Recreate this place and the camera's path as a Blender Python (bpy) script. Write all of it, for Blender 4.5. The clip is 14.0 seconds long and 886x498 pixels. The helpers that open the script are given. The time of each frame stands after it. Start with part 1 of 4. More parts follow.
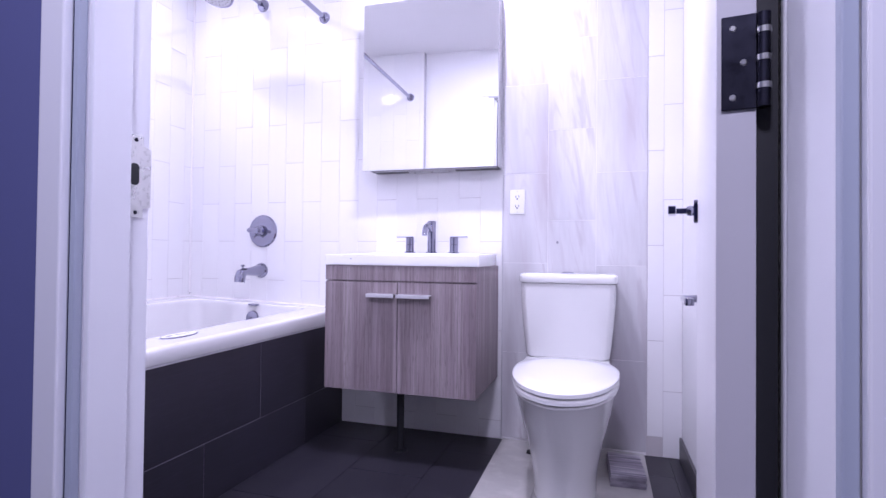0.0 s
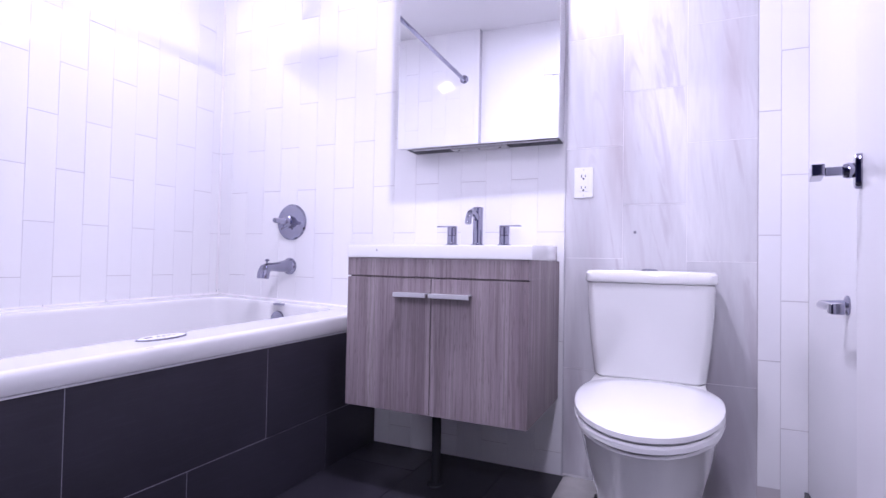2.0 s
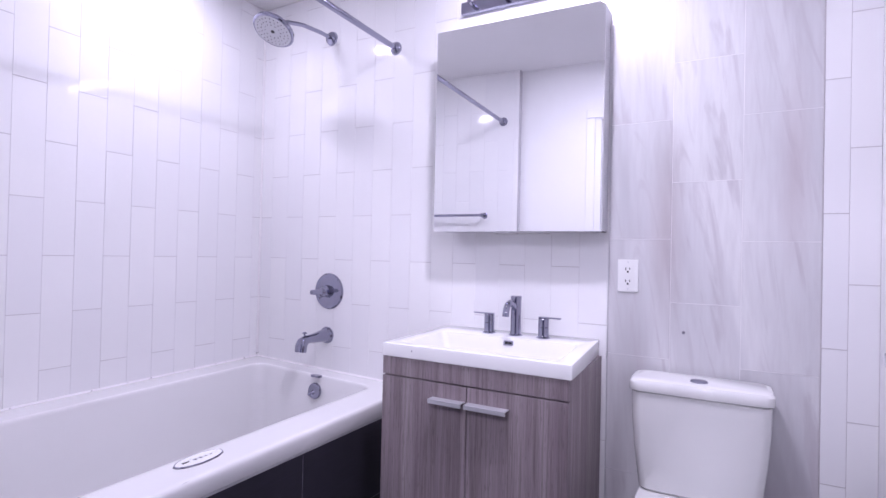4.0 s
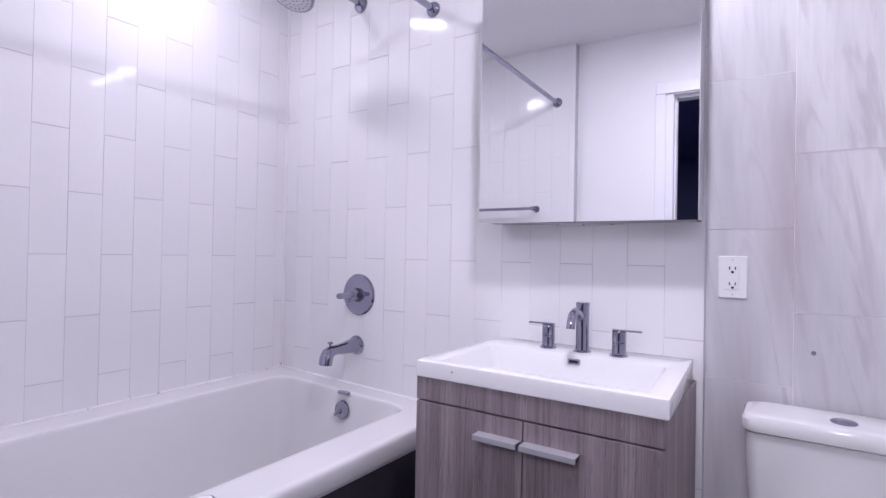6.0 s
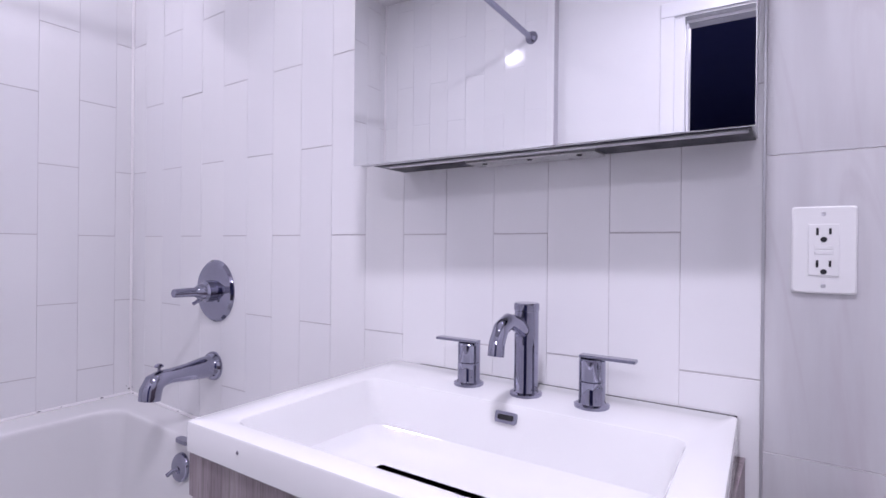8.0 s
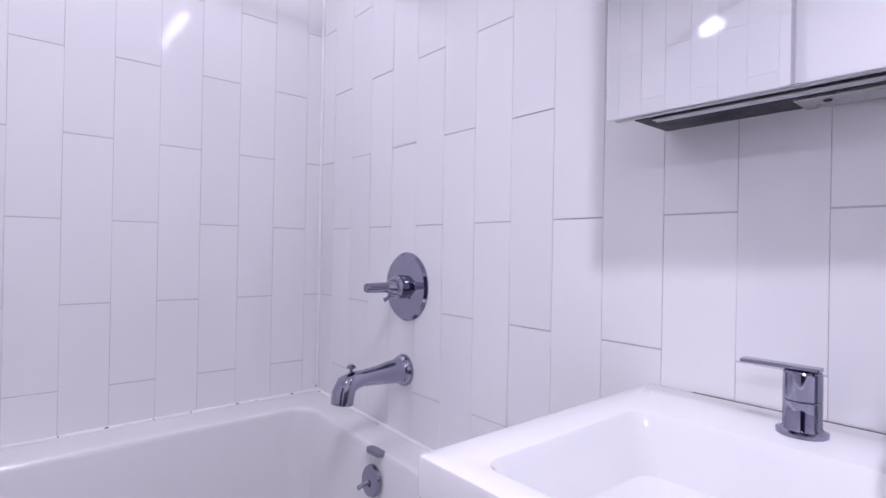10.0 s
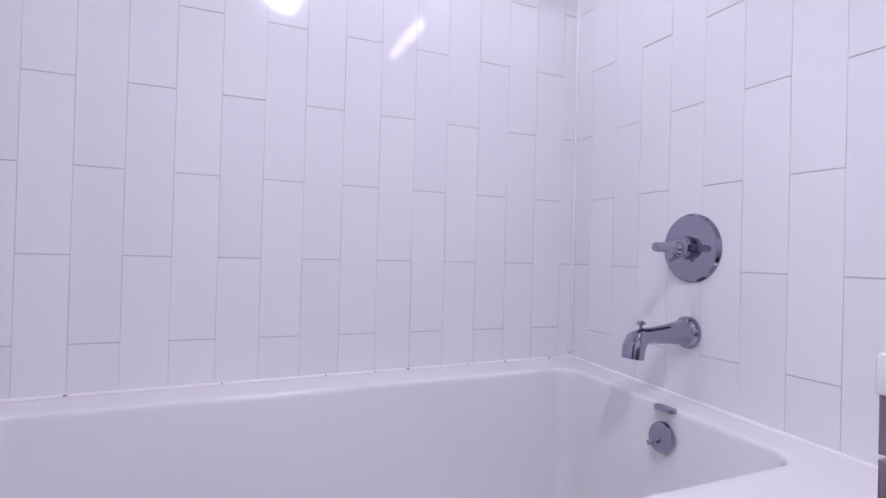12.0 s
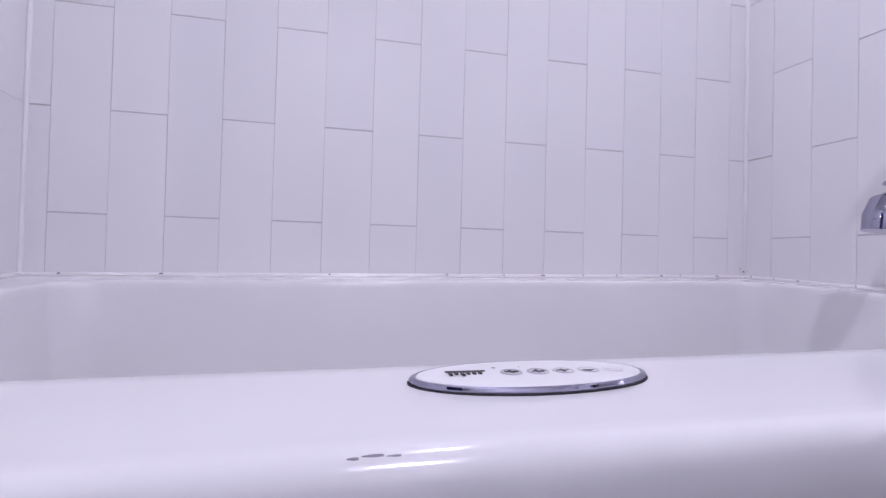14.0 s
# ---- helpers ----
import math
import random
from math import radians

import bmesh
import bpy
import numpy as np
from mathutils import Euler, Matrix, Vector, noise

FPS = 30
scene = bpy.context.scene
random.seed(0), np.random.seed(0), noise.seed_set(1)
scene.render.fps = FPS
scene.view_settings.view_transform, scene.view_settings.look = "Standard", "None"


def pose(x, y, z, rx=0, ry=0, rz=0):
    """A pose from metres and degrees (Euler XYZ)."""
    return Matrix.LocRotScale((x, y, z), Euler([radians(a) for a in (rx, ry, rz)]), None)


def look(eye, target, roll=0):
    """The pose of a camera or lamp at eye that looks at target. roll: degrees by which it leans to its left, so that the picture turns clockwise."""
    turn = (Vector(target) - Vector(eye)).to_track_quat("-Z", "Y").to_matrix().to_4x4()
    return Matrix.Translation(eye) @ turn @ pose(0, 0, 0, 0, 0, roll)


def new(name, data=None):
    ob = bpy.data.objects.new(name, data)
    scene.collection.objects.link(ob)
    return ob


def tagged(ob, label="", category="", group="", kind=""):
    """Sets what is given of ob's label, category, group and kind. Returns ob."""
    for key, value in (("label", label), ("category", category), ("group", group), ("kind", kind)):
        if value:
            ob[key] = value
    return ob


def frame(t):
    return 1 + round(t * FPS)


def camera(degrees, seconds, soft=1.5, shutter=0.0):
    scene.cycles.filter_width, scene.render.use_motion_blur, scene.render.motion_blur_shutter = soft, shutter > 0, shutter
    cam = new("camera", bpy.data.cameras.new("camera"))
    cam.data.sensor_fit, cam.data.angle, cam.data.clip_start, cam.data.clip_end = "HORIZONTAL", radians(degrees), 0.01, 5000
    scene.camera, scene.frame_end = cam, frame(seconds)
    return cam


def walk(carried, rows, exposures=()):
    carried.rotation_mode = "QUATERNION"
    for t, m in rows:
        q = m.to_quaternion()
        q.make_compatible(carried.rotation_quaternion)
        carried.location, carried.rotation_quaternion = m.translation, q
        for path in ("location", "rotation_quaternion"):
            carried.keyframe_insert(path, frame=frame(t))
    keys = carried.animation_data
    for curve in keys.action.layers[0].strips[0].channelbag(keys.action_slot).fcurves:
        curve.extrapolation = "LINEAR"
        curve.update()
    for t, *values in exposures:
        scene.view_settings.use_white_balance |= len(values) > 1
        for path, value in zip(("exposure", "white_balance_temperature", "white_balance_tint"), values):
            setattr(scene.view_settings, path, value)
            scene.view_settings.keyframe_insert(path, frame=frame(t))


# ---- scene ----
cam = camera(80.8, 14.0)
PATH = [
    (0, (2.22, 0.618, 0.835), (1.632, 2.53, 0.865), 0.60),
    (0.5, (2.249, 0.74, 0.823), (1.481, 2.586, 0.859), 0.70),
    (1, (2.222, 0.881, 0.804), (1.403, 2.706, 0.841), 1.00),
    (1.5, (2.176, 0.985, 0.804), (1.352, 2.807, 0.844), 1.10),
    (2, (2.167, 1.032, 0.787), (1.341, 2.853, 0.836), 1.10),
    (2.5, (2.163, 1.043, 0.787), (1.333, 2.862, 0.839), 1.20),
    (3, (2.16, 1.064, 0.878), (1.313, 2.875, 0.929), 1.20),
    (3.5, (2.163, 1.074, 1.063), (1.255, 2.855, 1.097), 1.10),
    (3.7, (2.16, 1.067, 1.14), (1.228, 2.837, 1.168), 1.20),
    (5.8, (2.024, 1.334, 1.167), (0.919, 3.001, 1.183), 0.96),
    (6, (1.975, 1.387, 1.138), (0.862, 3.049, 1.157), 1.06),
    (6.5, (1.878, 1.583, 1.105), (0.757, 3.239, 1.119), 0.86),
    (7, (1.85, 1.823, 1.082), (0.759, 3.499, 1.115), 0.86),
    (7.2, (1.874, 1.958, 1.089), (0.78, 3.632, 1.106), 0.65),
    (9.3, (1.627, 2.241, 1.058), (0.3, 3.738, 1.066), 1.62),
    (9.5, (1.605, 2.255, 1.043), (0.203, 3.681, 1.066), 1.22),
    (10, (1.537, 2.228, 1.054), (0.006, 3.51, 1.06), 1.01),
    (10.5, (1.523, 2.171, 1.022), (-0.113, 3.321, 1.043), 1.31),
    (11, (1.493, 2.094, 0.986), (-0.211, 3.139, 1.006), 1.40),
    (11.5, (1.464, 2.0, 0.953), (-0.31, 2.923, 0.978), 1.50),
    (12, (1.434, 1.927, 0.933), (-0.41, 2.7, 0.95), 1.49),
    (12.5, (1.369, 1.879, 0.869), (-0.518, 2.545, 0.885), 1.39),
    (13, (1.266, 1.903, 0.774), (-0.649, 2.479, 0.797), 1.28),
    (13.5, (1.185, 1.913, 0.672), (-0.75, 2.417, 0.697), 1.47),
    (14, (1.154, 1.907, 0.632), (-0.791, 2.369, 0.667), 1.46),
]
walk(cam, [(t, look(eye, target, roll)) for t, eye, target, roll in PATH],
     exposures=[(0.0, 0.24, 6050, 17), (1.0, 0.20, 6150, 16), (2.5, 0.13, 6200, 16), (3.7, -0.12, 6350, 14), (6.0, -0.42, 6650, 9), (9.5, -0.43, 6600, 10), (14.0, -0.37, 6500, 10)])

# ---- size of the room, in metres ----
XL, XR = 0.0, 2.54            # tub wall and door-side wall
YF, YB = 1.35, 3.0            # wall with the doorway and the wall with the basin
ZC = 2.41                     # ceiling
APRON = 0.962                 # face of the tiled tub apron
RIM = 0.59                    # tub rim at the walls
PITCH_Z = 0.2062              # half a wall tile
TILE_Z0 = 0.702               # one of the joint heights
DOOR_X0, DOOR_X1, DOOR_TOP = 1.500, 2.426, 2.04
HALL_Y = 1.185                # hall face of the door wall
YD = 1.300                    # room face of its painted part
TILE_END = 0.965              # where the shower tiles stop on it
CAB = (1.12, 1.772, 2.88, 1.24, 2.035)   # mirror cabinet x0 x1 front z0 z1
VAN = (1.108, 1.757, 2.563, 0.285, 0.797)  # vanity x0 x1 front z0 z1
SINK_TOP = 0.841

# ---- world and lamps ----
world = bpy.data.worlds.new("world")
world.use_nodes = True
world.node_tree.nodes["Background"].inputs["Color"].default_value = (0.5, 0.55, 0.8, 1)
world.node_tree.nodes["Background"].inputs["Strength"].default_value = 0.0
scene.world = world
LAMP = (0.83, 0.79, 1.0)


def lamp(name, kind, power, m, **values):
    data = bpy.data.lights.new(name, kind)
    data.energy, data.color = power, LAMP
    for key, value in values.items():
        if key == "size":
            data.size = value
        if key == "radius":
            data.shadow_soft_size = value
    if kind == "AREA":
        data.shape = "DISK"
    ob = new(name, data)
    ob.matrix_world = m
    tagged(ob, "warm-white lamp under the bathroom or hall ceiling" if kind == "AREA" else "small bulb light over the mirror", "light", kind="structure")
    return ob


lamp("ceiling_lamp", "AREA", 25.0, pose(1.70, 2.19, ZC - 0.03), size=0.13)
for i in range(4):
    lamp("tub_lamp", "AREA", 2.0, pose(0.27 + 0.035 * i, 2.37 - 0.025 * i, ZC - 0.03), size=0.024)
for i in range(4):
    lamp("bulb_lamp", "POINT", 0.6, pose(1.23 + 0.14 * i, 2.87, 2.165), radius=0.022)


# Unseen lamp added in the hall to brighten the door casings and jambs.
lamp("hall_lamp", "AREA", 40.0, pose(2.10, 0.20, ZC - 0.03), size=0.3)


# ---- materials ----
def material(name, base, rough=0.5, metal=0.0, spec=0.5, coat=0.0):
    m = bpy.data.materials.new(name)
    m.use_nodes = True
    b = m.node_tree.nodes["Principled BSDF"]
    b.inputs["Base Color"].default_value = (*base, 1)
    b.inputs["Roughness"].default_value = rough
    b.inputs["Metallic"].default_value = metal
    b.inputs["Specular IOR Level"].default_value = spec
    b.inputs["Coat Weight"].default_value = coat
    return m, m.node_tree, b


def add(tree, kind, **inputs):
    n = tree.nodes.new(kind)
    for key, value in inputs.items():
        n.inputs[key.replace("_", " ")].default_value = value
    return n


def coords(tree, scale=(1, 1, 1), loc=(0, 0, 0)):
    """World position, scaled."""
    geo = tree.nodes.new("ShaderNodeNewGeometry")
    mp = tree.nodes.new("ShaderNodeMapping")
    mp.inputs["Scale"].default_value = scale
    mp.inputs["Location"].default_value = loc
    tree.links.new(geo.outputs["Position"], mp.inputs["Vector"])
    return mp.outputs["Vector"]


def noise_tex(tree, vec, scale, detail=3.0, rough=0.55, distort=0.0):
    n = add(tree, "ShaderNodeTexNoise", Scale=scale, Detail=detail, Roughness=rough, Distortion=distort)
    tree.links.new(vec, n.inputs["Vector"])
    return n.outputs["Fac"]


def ramp(tree, fac, stops):
    r = tree.nodes.new("ShaderNodeValToRGB")
    e = r.color_ramp.elements
    while len(e) < len(stops):
        e.new(0.5)
    for el, (p, c) in zip(e, stops):
        el.position, el.color = p, (*c, 1) if len(c) == 3 else c
    tree.links.new(fac, r.inputs["Fac"])
    return r.outputs["Color"]


def mix(tree, fac, a, b, mode="MIX"):
    n = tree.nodes.new("ShaderNodeMix")
    n.data_type, n.blend_type = "RGBA", mode
    for sock, v in ((n.inputs[0], fac), (n.inputs[6], a), (n.inputs[7], b)):
        if isinstance(v, bpy.types.NodeSocket):
            tree.links.new(v, sock)
        elif isinstance(v, (int, float)):
            sock.default_value = v
        else:
            sock.default_value = (*v, 1)
    return n.outputs[2]


def bump(tree, bsdf, height, strength=0.2, distance=0.001):
    b = add(tree, "ShaderNodeBump", Strength=strength, Distance=distance)
    tree.links.new(height, b.inputs["Height"])
    tree.links.new(b.outputs["Normal"], bsdf.inputs["Normal"])


def scaled_rough(tree, bsdf, fac, lo, hi):
    mr = tree.nodes.new("ShaderNodeMapRange")
    mr.inputs["To Min"].default_value, mr.inputs["To Max"].default_value = lo, hi
    tree.links.new(fac, mr.inputs["Value"])
    tree.links.new(mr.outputs["Result"], bsdf.inputs["Roughness"])


def make_tile():
    m, t, b = material("white_glazed_tile", (0.78, 0.78, 0.79), 0.12, spec=0.5)
    info = t.nodes.new("ShaderNodeObjectInfo")
    col = ramp(t, info.outputs["Random"], [(0.0, (0.805, 0.80, 0.815)), (0.5, (0.82, 0.815, 0.825)), (1.0, (0.835, 0.83, 0.835))])
    n = noise_tex(t, coords(t, (1, 1, 1)), 3.0, 2)
    col = mix(t, ramp(t, n, [(0.45, (0, 0, 0)), (0.75, (0.25, 0.25, 0.25))]), col, (0.77, 0.77, 0.80))
    t.links.new(col, b.inputs["Base Color"])
    n2 = noise_tex(t, coords(t, (1, 1, 1)), 14.0, 2)
    bump(t, b, n2, 0.4, 0.0012)
    scaled_rough(t, b, n, 0.045, 0.11)
    return m


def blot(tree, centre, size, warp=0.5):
    """A soft patch around a place in the world: 1 in its middle, 0 outside."""
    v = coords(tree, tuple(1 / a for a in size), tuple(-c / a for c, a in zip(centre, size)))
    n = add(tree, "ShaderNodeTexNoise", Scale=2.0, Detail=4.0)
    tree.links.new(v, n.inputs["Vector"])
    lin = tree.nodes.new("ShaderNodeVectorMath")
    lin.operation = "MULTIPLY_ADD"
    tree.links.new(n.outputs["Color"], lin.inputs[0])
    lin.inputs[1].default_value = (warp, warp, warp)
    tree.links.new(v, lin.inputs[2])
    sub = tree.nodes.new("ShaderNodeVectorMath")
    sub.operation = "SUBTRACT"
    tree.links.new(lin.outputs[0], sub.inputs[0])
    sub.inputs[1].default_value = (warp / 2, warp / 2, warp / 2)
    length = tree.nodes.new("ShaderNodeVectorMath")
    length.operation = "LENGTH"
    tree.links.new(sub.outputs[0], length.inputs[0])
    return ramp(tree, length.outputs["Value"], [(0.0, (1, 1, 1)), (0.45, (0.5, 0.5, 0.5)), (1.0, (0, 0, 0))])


def make_marble():
    m, t, b = material("veined_grey_stone_tile", (0.6, 0.58, 0.58), 0.28)
    info = t.nodes.new("ShaderNodeObjectInfo")
    shift = t.nodes.new("ShaderNodeVectorMath")
    shift.operation = "SCALE"
    shift.inputs[0].default_value = (0.5, 0.0, 0.3)
    t.links.new(info.outputs["Random"], shift.inputs["Scale"])
    geo = t.nodes.new("ShaderNodeNewGeometry")
    slant = t.nodes.new("ShaderNodeMapping")
    slant.inputs["Rotation"].default_value = (0, radians(9), 0)
    t.links.new(geo.outputs["Position"], slant.inputs["Vector"])
    stretch = t.nodes.new("ShaderNodeMapping")
    stretch.inputs["Scale"].default_value = (9.0, 9.0, 1.1)
    t.links.new(slant.outputs["Vector"], stretch.inputs["Vector"])
    addv = t.nodes.new("ShaderNodeVectorMath")
    addv.operation = "ADD"
    t.links.new(stretch.outputs["Vector"], addv.inputs[0])
    t.links.new(shift.outputs[0], addv.inputs[1])
    v = addv.outputs[0]
    veins = noise_tex(t, v, 1.0, 6, 0.55, 1.8)
    soft = noise_tex(t, v, 0.5, 3, 0.5, 0.8)
    base = ramp(t, soft, [(0.28, (0.43, 0.425, 0.45)), (0.47, (0.605, 0.60, 0.62)), (0.68, (0.73, 0.725, 0.735))])
    line = ramp(t, veins, [(0.25, (0.95, 0.95, 0.95)), (0.36, (0.55, 0.55, 0.55)), (0.43, (0.08, 0.08, 0.08)), (0.60, (0, 0, 0)), (0.68, (0.4, 0.4, 0.4))])
    col = mix(t, line, base, (0.50, 0.47, 0.50))
    fine = noise_tex(t, coords(t, (70, 60, 7)), 1.0, 4)
    col = mix(t, ramp(t, fine, [(0.42, (0, 0, 0)), (0.8, (0.28, 0.28, 0.28))]), col, (0.46, 0.43, 0.45))
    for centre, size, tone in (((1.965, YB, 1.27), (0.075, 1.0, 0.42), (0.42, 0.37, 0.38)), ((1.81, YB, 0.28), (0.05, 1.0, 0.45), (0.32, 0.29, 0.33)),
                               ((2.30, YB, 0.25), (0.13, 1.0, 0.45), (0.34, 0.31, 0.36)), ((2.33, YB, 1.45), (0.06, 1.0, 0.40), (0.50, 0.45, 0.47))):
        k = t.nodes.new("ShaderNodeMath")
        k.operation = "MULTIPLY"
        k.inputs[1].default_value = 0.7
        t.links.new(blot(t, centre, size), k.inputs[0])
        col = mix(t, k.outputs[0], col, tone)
    t.links.new(col, b.inputs["Base Color"])
    scaled_rough(t, b, veins, 0.22, 0.42)
    return m


def make_wood():
    m, t, b = material("ash_grey_wood_laminate", (0.3, 0.25, 0.25), 0.45)
    broad = noise_tex(t, coords(t, (19, 19, 0.45)), 1.0, 4, 0.65, 0.3)
    fine = noise_tex(t, coords(t, (120, 120, 2.6)), 1.0, 5, 0.75, 0.5)
    flecks = noise_tex(t, coords(t, (240, 240, 22)), 1.0, 2, 0.5)
    col = ramp(t, broad, [(0.3, (0.20, 0.155, 0.18)), (0.5, (0.30, 0.245, 0.268)), (0.7, (0.41, 0.35, 0.37))])
    col = mix(t, ramp(t, fine, [(0.38, (0.7, 0.7, 0.7)), (0.55, (0, 0, 0))]), col, (0.15, 0.12, 0.125))
    col = mix(t, ramp(t, flecks, [(0.3, (0.5, 0.5, 0.5)), (0.42, (0, 0, 0))]), col, (0.13, 0.105, 0.11))
    t.links.new(col, b.inputs["Base Color"])
    bump(t, b, fine, 0.25, 0.0006)
    return m


def make_dark_tile(name, base, rough):
    m, t, b = material(name, base, rough)
    n = noise_tex(t, coords(t, (3, 3, 3)), 1.0, 5, 0.6)
    s = noise_tex(t, coords(t, (10, 10, 160)), 1.0, 3, 0.6)
    info = t.nodes.new("ShaderNodeObjectInfo")
    lo, hi = tuple(c * 0.75 for c in base), tuple(c * 1.35 for c in base)
    col = mix(t, info.outputs["Random"], ramp(t, n, [(0.3, lo), (0.7, hi)]), ramp(t, n, [(0.3, base), (0.7, hi)]))
    col = mix(t, ramp(t, s, [(0.5, (0, 0, 0)), (0.8, (0.3, 0.3, 0.3))]), col, tuple(c * 2.2 for c in base))
    t.links.new(col, b.inputs["Base Color"])
    bump(t, b, s, 0.35, 0.0008)
    scaled_rough(t, b, n, rough - 0.08, rough + 0.12)
    return m


def make_striped():
    """Ribbed grey tile, with stripes across the room."""
    m, t, b = material("striped_grey_tile", (0.2, 0.19, 0.21), 0.55)
    n = noise_tex(t, coords(t, (4, 75, 4)), 1.0, 3, 0.6)
    col = ramp(t, n, [(0.35, (0.10, 0.09, 0.12)), (0.5, (0.24, 0.22, 0.26)), (0.65, (0.42, 0.40, 0.43))])
    t.links.new(col, b.inputs["Base Color"])
    bump(t, b, n, 0.5, 0.001)
    return m


def make_paint(name, base, rough=0.45, dirt=0.15):
    m, t, b = material(name, base, rough)
    n = noise_tex(t, coords(t, (2.2, 2.2, 1.4)), 1.0, 5, 0.6)
    g = noise_tex(t, coords(t, (1, 1, 1)), 260.0, 2)
    col = mix(t, ramp(t, n, [(0.48, (0, 0, 0)), (0.8, (dirt, dirt, dirt))]), base, tuple(c * 0.72 for c in base))
    t.links.new(col, b.inputs["Base Color"])
    bump(t, b, g, 0.15, 0.0005)
    return m


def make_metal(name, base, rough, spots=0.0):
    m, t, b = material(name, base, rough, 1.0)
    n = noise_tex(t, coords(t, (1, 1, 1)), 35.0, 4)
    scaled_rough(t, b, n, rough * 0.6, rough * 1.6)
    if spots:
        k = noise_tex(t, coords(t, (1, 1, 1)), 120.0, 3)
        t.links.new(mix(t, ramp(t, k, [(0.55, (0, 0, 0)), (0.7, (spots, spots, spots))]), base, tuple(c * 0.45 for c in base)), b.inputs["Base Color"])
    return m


def make_ceramic(name, base, rough=0.1):
    m, t, b = material(name, base, rough, coat=0.3)
    n = noise_tex(t, coords(t, (1, 1, 1)), 2.5, 4)
    col = mix(t, ramp(t, n, [(0.4, (0, 0, 0)), (0.8, (0.35, 0.35, 0.35))]), base, tuple(c * 0.93 for c in base))
    t.links.new(col, b.inputs["Base Color"])
    scaled_rough(t, b, n, rough * 0.8, rough * 1.7)
    return m


TILE = make_tile()
GROUT = make_paint("pale_grout", (0.56, 0.53, 0.545), 0.9, 0.4)
MARBLE = make_marble()
WOOD = make_wood()
APRON_TILE = make_dark_tile("charcoal_apron_tile", (0.023, 0.021, 0.031), 0.42)
FLOOR_TILE = make_dark_tile("charcoal_floor_tile", (0.018, 0.0165, 0.024), 0.40)
PATCH_TILE = make_dark_tile("pale_floor_stone", (0.30, 0.29, 0.28), 0.5)
STRIPED = make_striped()
DARK_GROUT = make_paint("grey_grout", (0.09, 0.085, 0.10), 0.9)
PALE_JOINT = make_paint("pale_apron_joint", (0.27, 0.26, 0.31), 0.9)
PAINT = make_paint("white_wall_paint", (0.83, 0.825, 0.84), 0.5, 0.12)
CEIL = make_paint("white_ceiling_paint", (0.80, 0.79, 0.80), 0.8, 0.1)
DOOR_PAINT = make_paint("white_door_paint", (0.84, 0.83, 0.845), 0.32, 0.15)
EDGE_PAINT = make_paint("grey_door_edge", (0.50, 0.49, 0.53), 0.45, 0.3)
TRIM_PAINT = make_paint("white_trim_gloss", (0.85, 0.85, 0.88), 0.3, 0.15)
JAMB_EDGE_SHADE = make_paint("blue_grey_jamb_edge_shade", (0.42, 0.46, 0.55), 0.4, 0.3)
HALL_PAINT = make_paint("navy_hall_paint", (0.12, 0.13, 0.29), 0.6, 0.3)
BASE_PAINT = make_dark_tile("charcoal_base_tile", (0.05, 0.048, 0.055), 0.4)
CHROME = make_metal("chrome", (0.34, 0.34, 0.43), 0.035)
BRUSHED = make_metal("worn_brushed_steel", (0.60, 0.60, 0.60), 0.28, 0.5)
HANDLE = material("satin_aluminium", (0.62, 0.62, 0.65), 0.38, 0.55)[0]
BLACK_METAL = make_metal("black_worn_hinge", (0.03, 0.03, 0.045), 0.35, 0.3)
ACRYLIC = make_ceramic("white_tub_acrylic", (0.76, 0.755, 0.76), 0.12)
CERAMIC = make_ceramic("white_vitreous_china", (0.77, 0.77, 0.765), 0.09)
BASIN = make_ceramic("white_basin_china", (0.82, 0.82, 0.82), 0.08)
SEAT = make_ceramic("white_seat_plastic", (0.80, 0.80, 0.80), 0.16)
PLASTIC = make_ceramic("white_outlet_plastic", (0.80, 0.80, 0.80), 0.3)
MIRROR = material("mirror_glass", (0.93, 0.94, 0.95), 0.004, 1.0)[0]
BLACK = material("black_gap", (0.01, 0.01, 0.014), 0.6)[0]
SCUFF = make_paint("grey_scuff", (0.22, 0.21, 0.25), 0.5)
GREYBLACK = make_paint("dark_marks", (0.06, 0.055, 0.06), 0.7)
CAULK = make_paint("stained_white_caulk", (0.86, 0.84, 0.85), 0.3, 0.2)
GLOW = bpy.data.materials.new("lit_bulb_glass")
GLOW.use_nodes = True
GLOW.node_tree.nodes["Principled BSDF"].inputs["Emission Color"].default_value = (0.9, 0.88, 1.0, 1)
GLOW.node_tree.nodes["Principled BSDF"].inputs["Emission Strength"].default_value = 9.0


# ---- mesh helpers ----
def mesh_of(name, bm, mat, smooth=True, angle=35):
    bmesh.ops.recalc_face_normals(bm, faces=bm.faces)
    me = bpy.data.meshes.new(name)
    bm.to_mesh(me)
    bm.free()
    me.materials.append(mat)
    if smooth:
        me.shade_smooth()
        me.set_sharp_from_angle(angle=radians(angle))
    return me


def part(name, bm, mat, parent=None, label="", smooth=True, angle=35):
    ob = new(name, mesh_of(name, bm, mat, smooth, angle))
    if parent is not None:
        ob.parent = parent
    if label:
        ob["label"] = label
    return ob


def thing(name, label, category, loc=(0, 0, 0), group=""):
    ob = new(name)
    ob.location = loc
    ob.empty_display_size = 0.05
    return tagged(ob, label, category, group)


